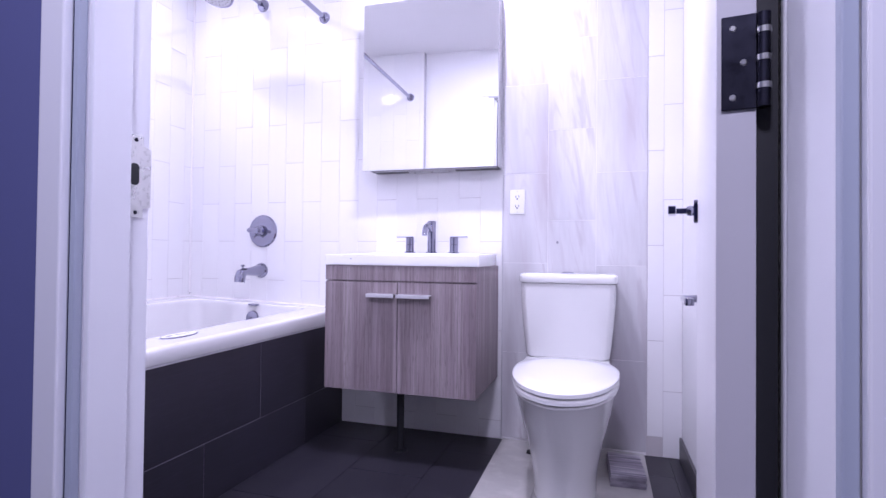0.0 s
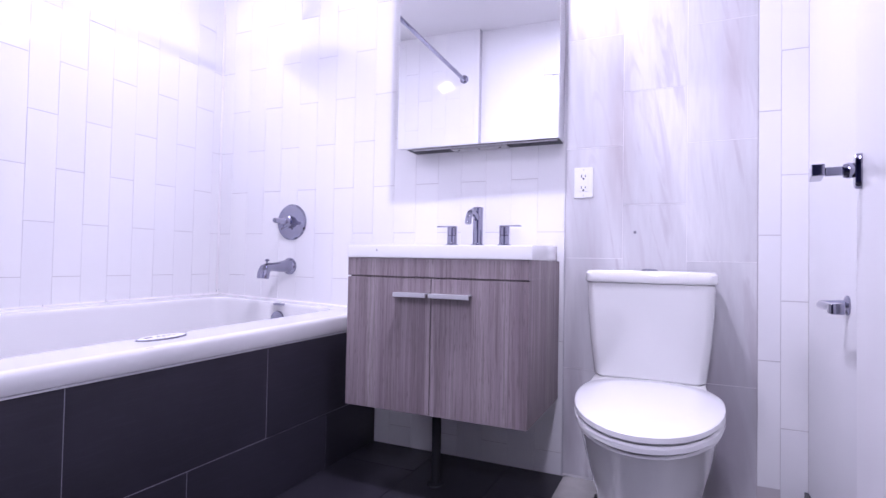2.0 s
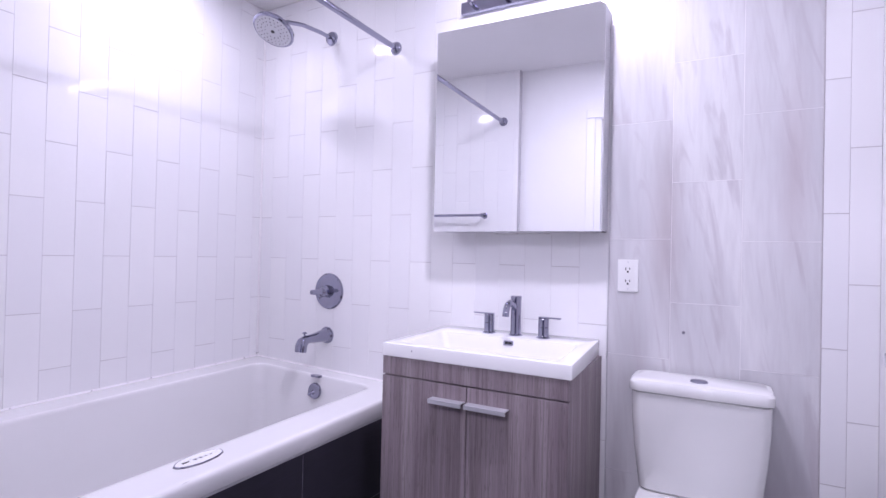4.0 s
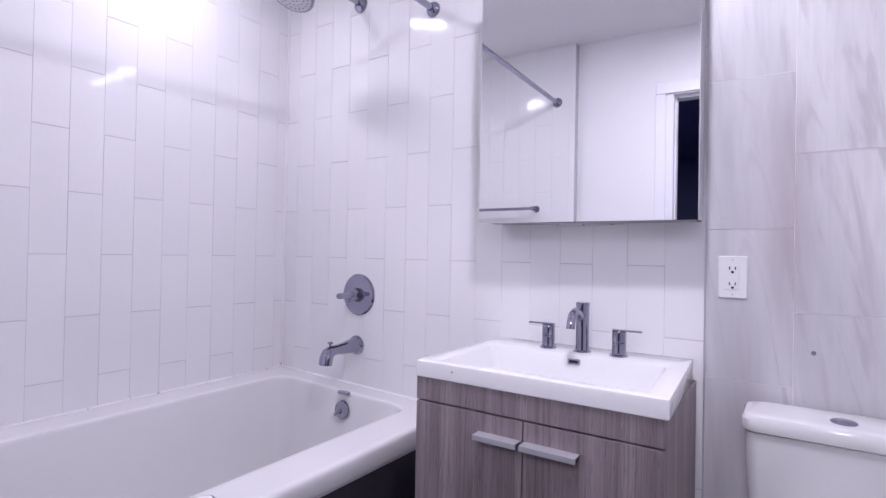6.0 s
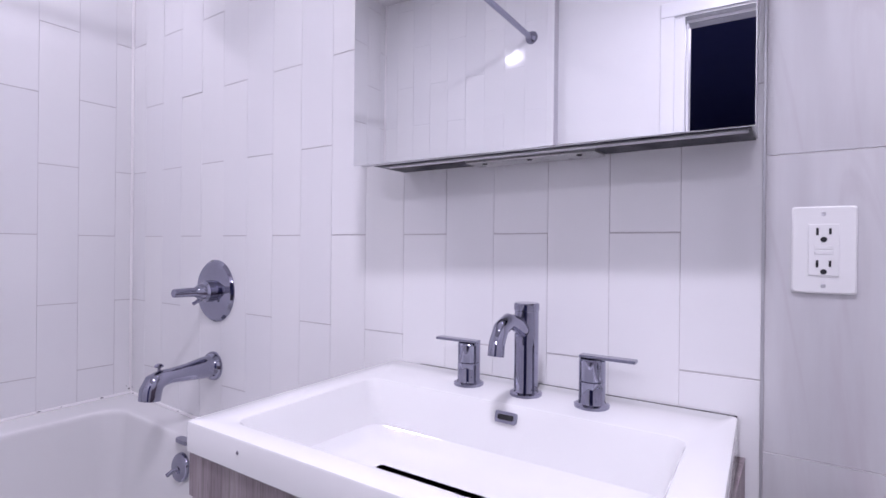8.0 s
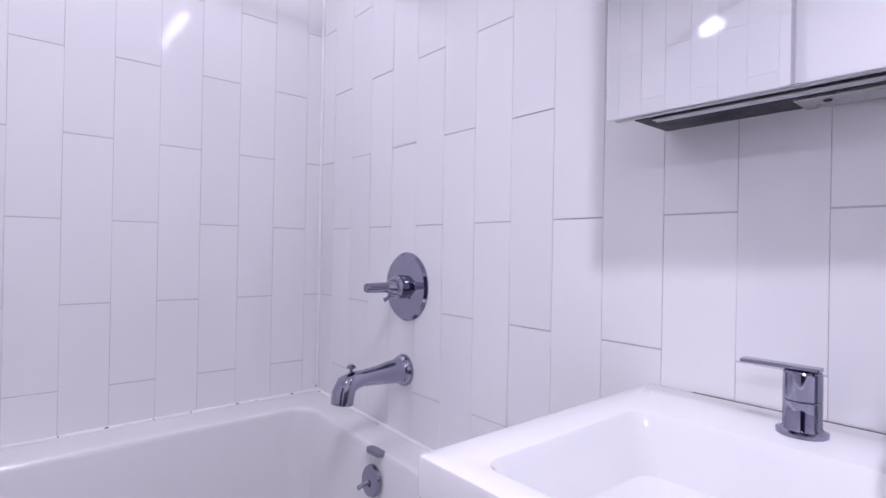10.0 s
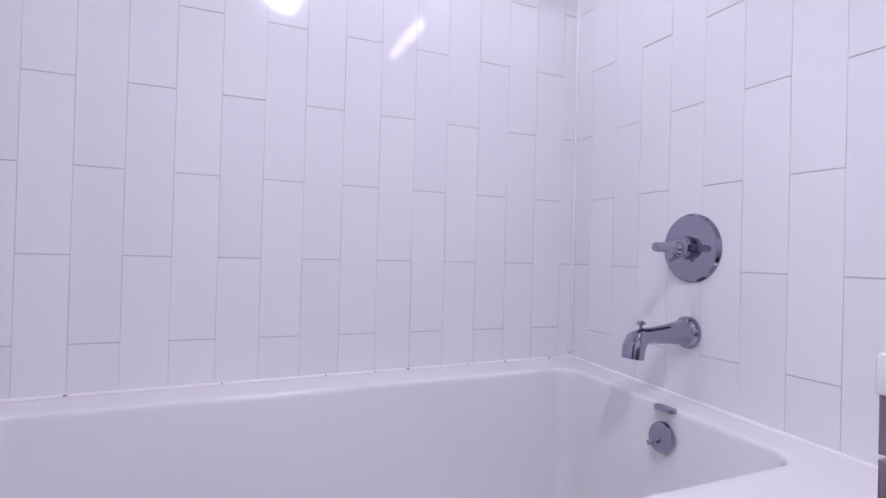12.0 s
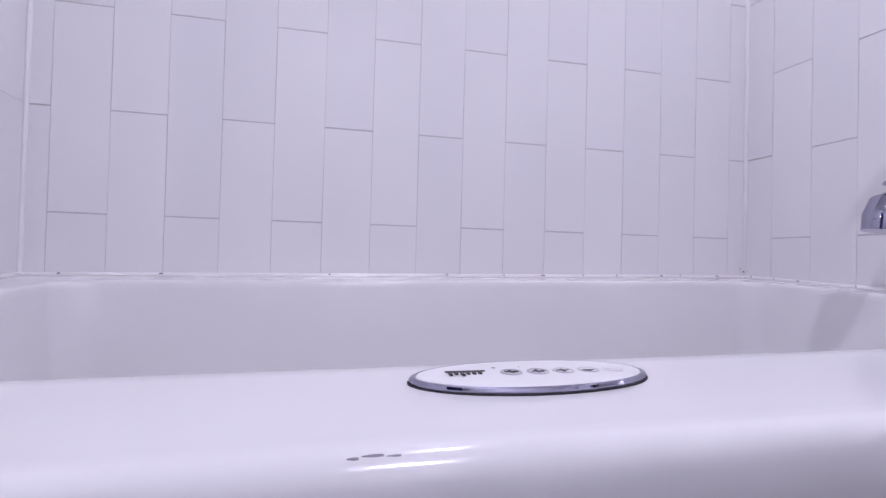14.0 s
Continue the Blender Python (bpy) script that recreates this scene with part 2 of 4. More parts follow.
def box(bm, x0, x1, y0, y1, z0, z1, bevel=0.0, seg=2):
    vs = bmesh.ops.create_cube(bm, size=1.0)["verts"]
    for v in vs:
        v.co = Vector((x0 + (v.co.x + 0.5) * (x1 - x0), y0 + (v.co.y + 0.5) * (y1 - y0), z0 + (v.co.z + 0.5) * (z1 - z0)))
    if bevel:
        es = {e for v in vs for e in v.link_edges}
        bmesh.ops.bevel(bm, geom=list(es), offset=bevel, segments=seg, profile=0.5, affect="EDGES")
    return bm


def one_box(*a, **k):
    return box(bmesh.new(), *a, **k)


def loft(bm, rings, cap0=True, cap1=True):
    """Join rings of points, each with the same count, into a skin."""
    rows = [[bm.verts.new(p) for p in ring] for ring in rings]
    n = len(rows[0])
    for a, b in zip(rows, rows[1:]):
        for i in range(n):
            bm.faces.new((a[i], a[(i + 1) % n], b[(i + 1) % n], b[i]))
    if cap0:
        bm.faces.new(rows[0])
    if cap1:
        bm.faces.new(rows[-1])
    return bm


def lathe(bm, profile, m=Matrix(), seg=28):
    """Turn (radius, height) pairs about z, then place by m."""
    rings = [[m @ Vector((r * math.cos(2 * math.pi * i / seg), r * math.sin(2 * math.pi * i / seg), z)) for i in range(seg)] for r, z in profile]
    return loft(bm, rings)


def tube(bm, pts, radii, seg=14, squash=1.0):
    pts = [Vector(p) for p in pts]
    if not isinstance(radii, (list, tuple)):
        radii = [radii] * len(pts)
    rings = []
    side = None
    for i, p in enumerate(pts):
        d = (pts[min(i + 1, len(pts) - 1)] - pts[max(i - 1, 0)]).normalized()
        if side is None:
            side = d.cross(Vector((0, 0, 1)) if abs(d.z) < 0.9 else Vector((1, 0, 0))).normalized()
        side = (side - d * side.dot(d)).normalized()
        up = d.cross(side)
        rings.append([p + (side * math.cos(a) + up * math.sin(a) * squash) * radii[i] for a in (2 * math.pi * k / seg for k in range(seg))])
    return loft(bm, rings)


def rrect(x0, x1, y0, y1, r, n=6):
    """A rounded rectangle's outline, (x, y) pairs."""
    out = []
    for cx, cy, a0 in ((x1 - r, y1 - r, 0), (x0 + r, y1 - r, 90), (x0 + r, y0 + r, 180), (x1 - r, y0 + r, 270)):
        for k in range(n + 1):
            a = radians(a0 + 90 * k / n)
            out.append((cx + r * math.cos(a), cy + r * math.sin(a)))
    return out


BACK = pose(0, 0, 0, 90, 0, 0)      # turns z to -y


# ---- the shell of the room ----
def wall(name, label, boxes, mat):
    bm = bmesh.new()
    for b in boxes:
        box(bm, *b)
    return tagged(part(name, bm, mat, smooth=False), label, "wall", kind="structure")


T = 0.009   # tile thickness
wall_west = wall("wall_west", "bathroom wall beside the tub, backing grout of glazed white tiles", [(-0.14, XL - 0.0014, YF - 0.15, YB + 0.14, 0, ZC)], GROUT)
wall_north = wall("wall_north", "bathroom wall behind basin and toilet, grout backing of tiles", [(XL - T, XR + 0.14, YB + 0.0014, YB + 0.14, 0, ZC)], GROUT)
wall_east = wall("wall_east", "plain white painted bathroom wall on the hinge side of the door", [(XR, XR + 0.14, HALL_Y + 0.001, YB + T, 0, ZC)], PAINT)
wall_south = wall("wall_south", "white painted bathroom wall with the doorway through it",
                  [(XL - T, TILE_END, HALL_Y + 0.001, YF - 0.0014, 0, ZC), (TILE_END, DOOR_X0 - 0.068, HALL_Y + 0.001, YD, 0, ZC), (DOOR_X0 - 0.068, XR, HALL_Y + 0.001, YD, DOOR_TOP + 0.02, ZC), (DOOR_X1 + 0.02, XR, HALL_Y + 0.001, YF, 0, DOOR_TOP + 0.02)], PAINT)
tagged(part("ceiling", one_box(-0.14, XR + 0.14, HALL_Y, YB + 0.14, ZC, ZC + 0.12), CEIL, smooth=False), "flat white painted bathroom ceiling", "ceiling", kind="structure")
floor = tagged(part("floor", one_box(-0.14, XR + 0.8, -3.1, YB + 0.14, -0.12, -0.0045), DARK_GROUT, smooth=False), "bathroom floor of large matte charcoal tiles with thin joints", "floor", kind="structure")

# hall behind the camera, closed
# Ceiling given the dark wall colour so that the hall mirrors as unlit.
tagged(part("hall_ceiling", one_box(0.3, 3.3, -3.1, HALL_Y - 0.0005, ZC, ZC + 0.12), HALL_PAINT, smooth=False), "hall ceiling coloured dark blue in place of dimness", "ceiling", kind="structure")
wall("hall_wall_south", "dark blue painted wall of the dim hall", [(0.3, 3.3, -3.1, -2.98, 0, ZC)], HALL_PAINT)
wall("hall_wall_west", "dark blue painted side wall of the dim hall", [(0.3, 0.42, -2.98, HALL_Y - 0.012, 0, ZC)], HALL_PAINT)
wall("hall_wall_east", "dark blue painted side wall of the dim hall", [(3.18, 3.3, -2.98, HALL_Y - 0.012, 0, ZC)], HALL_PAINT)
wall("hall_wall_north", "dark blue painted hall wall around the bathroom doorway",
     [(0.3, DOOR_X0 - 0.02, HALL_Y - 0.012, HALL_Y, 0, ZC), (DOOR_X0 - 0.02, DOOR_X1 + 0.02, HALL_Y - 0.011, HALL_Y, DOOR_TOP + 0.02, ZC), (DOOR_X1 + 0.02, 3.3, HALL_Y - 0.012, HALL_Y, 0, ZC)], HALL_PAINT)


# ---- doorway ----
door_frame = tagged(part("door_frame", one_box(DOOR_X0 - 0.067, DOOR_X0, HALL_Y + 0.0005, 1.298, 0, DOOR_TOP, bevel=0.0015), TRIM_PAINT, smooth=False), "glossy white painted wooden door frame with casings", "door frame", kind="structure")
part("jamb", one_box(DOOR_X1, DOOR_X1 + 0.0195, HALL_Y + 0.0005, YF - 0.03, 0, DOOR_TOP, bevel=0.0015), TRIM_PAINT, door_frame, smooth=False)
part("head", one_box(DOOR_X0 - 0.067, DOOR_X1 + 0.019, HALL_Y + 0.0005, YD - 0.002, DOOR_TOP + 0.0005, DOOR_TOP + 0.0195), TRIM_PAINT, door_frame, smooth=False)
part("stop", one_box(DOOR_X0 + 0.0003, DOOR_X0 + 0.010, HALL_Y + 0.003, 1.255, 0, DOOR_TOP - 0.0125, bevel=0.002), TRIM_PAINT, door_frame, smooth=False)
part("stop", one_box(DOOR_X0, DOOR_X1, HALL_Y + 0.003, 1.255, DOOR_TOP - 0.012, DOOR_TOP, bevel=0.002), TRIM_PAINT, door_frame, smooth=False)
for y0, y1, gap, w in ((HALL_Y - 0.028, HALL_Y - 0.0125, 0.009, 0.046), (YD + 0.0005, YD + 0.012, 0.038, 0.054)):
    part("casing", one_box(DOOR_X0 - gap - w, DOOR_X0 - gap, y0, y1, 0, DOOR_TOP + 0.006, bevel=0.003), TRIM_PAINT, door_frame, smooth=False)
    part("casing", one_box(DOOR_X0 - gap - w, DOOR_X1 + 0.049, y0, y1, DOOR_TOP + 0.0065, DOOR_TOP + 0.066, bevel=0.003), TRIM_PAINT, door_frame, smooth=False)
for x0, x1, y0, y1 in ((DOOR_X1 + 0.014, DOOR_X1 + 0.044, HALL_Y - 0.028, HALL_Y - 0.0125), (DOOR_X1 + 0.006, DOOR_X1 + 0.054, YF + 0.0005, YF + 0.014)):
    part("casing", one_box(x0, x1, y0, y1, 0, DOOR_TOP + 0.006, bevel=0.003), TRIM_PAINT, door_frame, smooth=False)
# Black strip across the hinge gap, standing in for the darkness behind the door.
part("hinge_strip", one_box(2.402, DOOR_X1 - 0.0005, YF + 0.0005, YF + 0.006, 0.004, DOOR_TOP - 0.013), BLACK, door_frame, "black strip standing for the dark gap beside the hinges", smooth=False)
# Strips for the shaded jamb edges; the shade is in their blue-grey colour.
for x0, x1 in ((DOOR_X0 - 0.0085, DOOR_X0 + 0.002), (DOOR_X1 - 0.001, DOOR_X1 + 0.0135)):
    part("bead", one_box(x0, x1, HALL_Y - 0.014, HALL_Y, 0, DOOR_TOP, bevel=0.002), JAMB_EDGE_SHADE, door_frame, "jamb edge strip with its shade in a blue-grey colour", smooth=False)

# strike plate on the latch jamb
bm = bmesh.new()
outline = [(1.257, 0.893), (1.284, 0.893), (1.284, 0.908), (1.299, 0.911), (1.299, 1.006), (1.284, 1.010), (1.284, 1.026), (1.257, 1.026)]
loft(bm, [[Vector((DOOR_X0 + 0.0003, y, z)) for y, z in outline], [Vector((DOOR_X0 + 0.0022, y, z)) for y, z in outline]])
strike = tagged(part("strike_plate", bm, BRUSHED, smooth=False), "worn brushed steel strike plate screwed to the white door jamb", "strike plate")
hole = rrect(1.259, 1.276, 0.945, 0.980, 0.007, 4)
part("latch_hole", loft(bmesh.new(), [[Vector((DOOR_X0 + e, y, z)) for y, z in hole] for e in (0.0018, 0.0028)]), BLACK, strike, "black rectangular latch hole", smooth=False)
for z in (0.901, 1.018):
    part("screw", lathe(bmesh.new(), [(0.0, 0), (0.0035, 0), (0.003, 0.0012), (0, 0.0014)], pose(DOOR_X0 + 0.002, 1.270, z, 0, 90, 0), 12), BLACK_METAL, strike)

# door leaf, swung against the wall; its own x runs from the hinge to the free edge
door_1 = thing("door_1", "open white painted flush door folded back against the wall", "door", (2.378, 1.345, 0.0))
door_1["kind"] = "structure"
door_1.rotation_euler = (0, 0, radians(90 - 7.7))
W = 0.955
part("leaf", one_box(0.003, W, -0.0225, 0.0225, 0.012, DOOR_TOP - 0.02, bevel=0.002), DOOR_PAINT, door_1, smooth=False)
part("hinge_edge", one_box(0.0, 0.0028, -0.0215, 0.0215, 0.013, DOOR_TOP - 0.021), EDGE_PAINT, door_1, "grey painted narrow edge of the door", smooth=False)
for z in (0.24, 1.022, 1.80):
    hinge = part("hinge", one_box(-0.0035, -0.0005, -0.0225, 0.0165, z, z + 0.118, bevel=0.001), BLACK_METAL, door_1, "black paint-worn butt hinge", smooth=False)
    part("knuckle", lathe(bmesh.new(), [(0, 0), (0.008, 0), (0.008, 0.115), (0.0, 0.117)], pose(-0.006, -0.029, z), 14), BLACK_METAL, hinge)
    for k in (0.022, 0.056, 0.090):
        part("knuckle_joint", lathe(bmesh.new(), [(0, 0), (0.0086, 0), (0.0086, 0.007), (0, 0.007)], pose(-0.006, -0.029, z + k), 14), BRUSHED, hinge, "bare steel gap in the hinge knuckle")
    for k in (0.015, 0.058, 0.102):
        part("screw", lathe(bmesh.new(), [(0, 0), (0.0045, 0), (0.003, 0.0014), (0, 0.0014)], pose(-0.0032, 0.004 - (0.012 if k == 0.058 else 0), z + k, 0, -90, 0), 12), BRUSHED, hinge)
# lever handle, on the face that looks into the room
plate = [(x, y) for x, y in rrect(0.870, 0.900, 0.937, 1.003, 0.013, 6)]
rings = [[Vector((0.885 + (x - 0.885) * k, y, 0.970 + (z - 0.970) * k)) for x, z in plate] for k, y in ((1.0, 0.0228), (1.0, 0.030), (0.93, 0.0335))]
lever = part("lever_handle", loft(bmesh.new(), rings), CHROME, door_1, "polished chrome lever handle on an oblong plate", angle=30)
part("hub", lathe(bmesh.new(), [(0, 0), (0.0135, 0), (0.0150, 0.008), (0.0125, 0.017), (0, 0.017)], pose(0.885, 0.0335, 0.972, -90, 0, 0), 24), CHROME, lever)
part("neck", one_box(0.8775, 0.8925, 0.050, 0.078, 0.964, 0.980, bevel=0.002), CHROME, lever, smooth=False)
part("lever", one_box(0.874, 0.955, 0.0785, 0.100, 0.964, 0.987, bevel=0.002), CHROME, lever, smooth=False)


# ---- things fixed to the walls, tub, basin, toilet ----
def make_tub():
    tub = thing("bathtub", "white acrylic bathtub set in an alcove behind a charcoal tiled apron", "bathtub", (0.5, 2.17, 0.0))
    inv = Matrix.Translation(-Vector((0.5, 2.17, 0.0)))
    n = 7
    y0, y1 = YF + 0.001, YB - 0.001

    def top(x, dz=0.0):
        return RIM - 0.031 * x + dz

    def outer(e, dz):
        """The outer edge: it rolls over on the room's side alone."""
        return [(x, y, top(x, dz if x > 0.85 else 0.0)) for x, y in rrect(XL + 0.001, 0.961 - e, y0, y1, 0.004, n)]

    def foot(e, z):
        return [(x, y, z) for x, y in rrect(XL + 0.001, 0.961 - e, y0, y1, 0.004, n)]

    def inner(e, dz):
        return [(x, y, top(x, dz)) for x, y in rrect(0.122 + e, 0.813 - e, 1.475 + e, 2.905 - e, max(0.062 - e * 0.1, 0.03), n)]

    def well(e, z):
        return [(x, y, z) for x, y, _ in inner(e, 0.0)]

    roll = 0.015
    rings = [foot(0.012, 0.505), foot(-0.002, 0.505), foot(-0.004, 0.508)]
    rings += [outer(roll * (1 - math.cos(a)), -roll * (1 - math.sin(a))) for a in (math.pi / 2 * k / 6 for k in range(7))]
    rings += [outer(0.024, 0.0), inner(-0.022, 0.0), inner(-0.009, 0.0), inner(-0.005, -0.0008), inner(-0.002, -0.0026), inner(0.0, -0.006), inner(0.002, -0.014),
              well(0.018, 0.40), well(0.036, 0.25), well(0.05, 0.18), well(0.075, 0.145), well(0.12, 0.13)]
    rings = [[inv @ Vector((p[0], p[1], p[2] + (0.013 * (p[1] - 2.2) if p[2] > 0.512 else 0))) for p in r] for r in rings]
    part("tub_shell", loft(bmesh.new(), rings, cap0=False), ACRYLIC, tub, angle=50)
    # overflow with its trip lever, on the end wall of the basin
    m = inv @ pose(0.50, 2.894, 0.512, 83, 0, 0)
    plate = part("overflow_plate", lathe(bmesh.new(), [(0, 0), (0.037, 0), (0.037, 0.004), (0.034, 0.009), (0.012, 0.012), (0, 0.012)], m), CHROME, tub, "round chrome overflow plate")
    part("trip_lever", tube(bmesh.new(), [inv @ Vector(p) for p in ((0.50, 2.884, 0.512), (0.495, 2.872, 0.507), (0.485, 2.864, 0.497))], [0.006, 0.005, 0.006]), CHROME, plate)
    part("overflow_hood", loft(bmesh.new(), [[inv @ Vector((x, y, z)) for x, y in rrect(0.472, 0.530, 2.888, 2.912, 0.010, 4)] for z in (0.574, 0.5835)]), CHROME, tub, "small chrome cap on the tub rim", angle=30)
    # faint scuff on the rim
    for dx, dy, rx, ry in ((0.0, 0.0, 0.0006, 0.0042), (0.0008, -0.008, 0.0005, 0.0022), (0.0006, 0.008, 0.0005, 0.0028)):
        ring = [(0.9525 + dx + rx * math.cos(a), 1.930 + dy + ry * math.sin(a) * (1 + 0.3 * math.sin(3 * a))) for a in (2 * math.pi * i / 14 for i in range(14))]
        part("scuff", loft(bmesh.new(), [[inv @ Vector((x, y, top(0.9525, -0.0016) - 0.0036 - 0.50 * (x - 0.9525) + e)) for x, y in ring] for e in (-0.002, 0.0003)]), SCUFF, tub, "small dark scuff mark")
    return tub


tub = make_tub()


def make_controls():
    """The oval control panel of the tub."""
    c = Vector((0.862, 2.033, RIM - 0.031 * 0.862 - 0.0022))
    ob = thing("tub_control_panel", "oval white bath control panel with chrome rim on tub edge", "control panel", c)
    tilt = pose(0, 0, 0, 0.8, 1.4, 0)
    ell = lambda a, b, z: [tilt @ Vector((a * math.cos(t), b * math.sin(t), z)) for t in (2 * math.pi * i / 40 for i in range(40))]
    part("chrome_rim", loft(bmesh.new(), [ell(0.0325, 0.0745, 0.0006), ell(0.0328, 0.0748, 0.0020), ell(0.0320, 0.0738, 0.0034), ell(0.0305, 0.0718, 0.0040), ell(0.0298, 0.0710, 0.0036)]), CHROME, ob, "thin chrome rim")
    part("face", loft(bmesh.new(), [ell(0.0297, 0.0709, 0.0034), ell(0.029, 0.070, 0.0042), ell(0.020, 0.055, 0.0048), ell(0.008, 0.03, 0.0050)]), PLASTIC, ob, "glossy white panel face")
    # Black ring that draws the dark contact line round the rim's foot.
    part("gasket", loft(bmesh.new(), [ell(0.0334, 0.0756, -0.002), ell(0.0334, 0.0756, 0.0005), ell(0.0320, 0.0740, 0.0009)]), BLACK, ob, "thin black ring under the rim")
    for k in range(5):
        y = -0.014 + 0.0165 * k
        ring = lathe(bmesh.new(), [(0.0066, 0), (0.0066, 0.0009), (0.0056, 0.0011), (0.0056, 0.0002), (0, 0.0002)], pose(0.003, y, 0.0046), 20)
        button = part("button", ring, HANDLE if k % 2 == 0 else EDGE_PAINT, ob, "round grey touch button")
        bm = box(bmesh.new(), -0.001, 0.0075, y - 0.0008, y + 0.0008, 0.0049, 0.0054)
        box(bm, 0.0015 + 0.001 * (k % 2), 0.003 + 0.001 * (k % 2), y - 0.004, y + 0.004, 0.0049, 0.0055)
        if k in (1, 3):
            box(bm, 0.0045, 0.0070, y - 0.0035, y - 0.0012, 0.0049, 0.0055)
        part("icon", bm, GREYBLACK if k < 4 else EDGE_PAINT, button, "small printed icon", smooth=False)
        part("indicator", lathe(bmesh.new(), [(0, 0), (0.0019, 0), (0, 0.0006)], pose(-0.010, y - 0.007, 0.0047), 10), BLACK, button)
    bm = bmesh.new()
    for k, (dy, h) in enumerate(((0, 0.006), (0.003, 0.004), (0.006, 0.007), (0.009, 0.004), (0.012, 0.004), (0.015, 0.004))):
        box(bm, 0.000, h, -0.052 + dy * 1.2, -0.0502 + dy * 1.2, 0.0044, 0.0053)
    box(bm, -0.003, -0.0018, -0.053, -0.029, 0.0044, 0.0053)
    part("maker_mark", bm, GREYBLACK, ob, "small dark printed mark", smooth=False)
    return ob


make_controls()


def make_valve():
    c = Vector((0.478, YB, 0.962))
    ob = thing("shower_valve", "round polished chrome shower valve trim on white tiles", "shower valve", c)
    part("trim_plate", lathe(bmesh.new(), [(0, 0), (0.086, 0), (0.086, 0.003), (0.080, 0.009), (0.045, 0.014), (0, 0.014)], BACK, 44), CHROME, ob)
    part("hub", lathe(bmesh.new(), [(0.030, 0.012), (0.029, 0.034), (0.022, 0.040), (0, 0.040)], BACK), CHROME, ob)
    part("handle", lathe(bmesh.new(), [(0.024, 0.030), (0.021, 0.050), (0.0145, 0.060), (0.0125, 0.064), (0.0115, 0.118), (0.010, 0.121), (0, 0.121)], BACK), CHROME, ob)
    part("lever", tube(bmesh.new(), [(-0.008, -0.040, -0.020), (-0.016, -0.050, -0.030), (-0.020, -0.056, -0.034)], [0.006, 0.005, 0.0055]), CHROME, ob)
    return ob


def make_spout():
    c = Vector((0.471, YB, 0.752))
    ob = thing("tub_spout", "chrome tub filler spout with a diverter knob on white tiles", "tub spout", c)
    part("flange", lathe(bmesh.new(), [(0, 0), (0.040, 0), (0.040, 0.006), (0.034, 0.016), (0.026, 0.022), (0, 0.022)], BACK, 32), CHROME, ob)
    part("spout_body", tube(bmesh.new(), [(0, -0.012, 0), (0, -0.035, 0.0), (0, -0.08, -0.003), (0, -0.122, -0.004), (0, -0.145, -0.006), (0, -0.163, -0.014), (0, -0.172, -0.032), (0, -0.175, -0.056)], [0.032, 0.029, 0.023, 0.0195, 0.022, 0.026, 0.027, 0.026], 20), CHROME, ob)
    part("diverter_knob", lathe(bmesh.new(), [(0, 0), (0.004, 0), (0.004, 0.012), (0.011, 0.014), (0.011, 0.018), (0.006, 0.022), (0, 0.022)], pose(0, -0.152, 0.010), 20), CHROME, ob)
    return ob


make_valve()
make_spout()


def make_shower():
    ob = thing("wall_shower", "round chrome shower head on a bent wall arm", "shower head", (0.458, YB, 2.18))
    part("flange", lathe(bmesh.new(), [(0, 0), (0.034, 0), (0.030, 0.010), (0.016, 0.018), (0, 0.018)], BACK), CHROME, ob)
    part("arm", tube(bmesh.new(), [(0, -0.01, 0), (0, -0.08, 0.0), (0, -0.20, -0.012), (0, -0.29, -0.036), (0, -0.34, -0.065)], 0.0095), CHROME, ob)
    m = Matrix.Translation((0, -0.365, -0.098)) @ pose(0, 0, 0, -28, 0, 0)
    head = part("rose", lathe(bmesh.new(), [(0, 0.045), (0.014, 0.044), (0.018, 0.025), (0.05, 0.014), (0.086, 0.006), (0.088, -0.006), (0.084, -0.010), (0, -0.010)], m, 40), CHROME, ob)
    bm = lathe(bmesh.new(), [(0, -0.0095), (0.078, -0.0095), (0.078, -0.0115), (0, -0.0115)], m, 40)
    face = part("spray_face", bm, HANDLE, ob, "pale grey spray face with nozzles")
    bm = bmesh.new()
    for r, k in ((0.066, 24), (0.050, 18), (0.034, 12)):
        for i in range(k):
            a = 2 * math.pi * i / k
            lathe(bm, [(0.0024, -0.0112), (0.0018, -0.0135), (0, -0.0135)], m @ Matrix.Translation((r * math.cos(a), r * math.sin(a), 0)), 6)
    lathe(bm, [(0.008, -0.0112), (0.008, -0.0145), (0, -0.0145)], m, 6)
    tagged(part("nozzles", bm, GREYBLACK, head, "dark rubber spray nozzles"), kind="stuff")
    return ob


make_shower()

rod = thing("shower_curtain_rod", "straight polished chrome shower rod between two walls, no curtain", "shower rod", (0.82, 2.17, 2.068))
part("pole", tube(bmesh.new(), [(0.012, YB - 2.19, 0.001), (0.035, YF - 2.17, -0.003)], 0.0125, 20), CHROME, rod)
for y, s, x in ((YB - 2.17, 90, 0.012), (YF - 2.17, -90, 0.035)):
    part("end_flange", lathe(bmesh.new(), [(0, 0), (0.030, 0), (0.030, 0.004), (0.022, 0.018), (0.0135, 0.024), (0, 0.024)], pose(x, y, 0, s, 0, 0)), CHROME, rod)

bar = thing("towel_bar", "horizontal chrome bar fixed on white shower tiles", "towel bar", (0.485, YF, 1.425))
part("rail", tube(bmesh.new(), [(-0.25, 0.055, 0), (0.25, 0.055, 0)], 0.009), CHROME, bar)
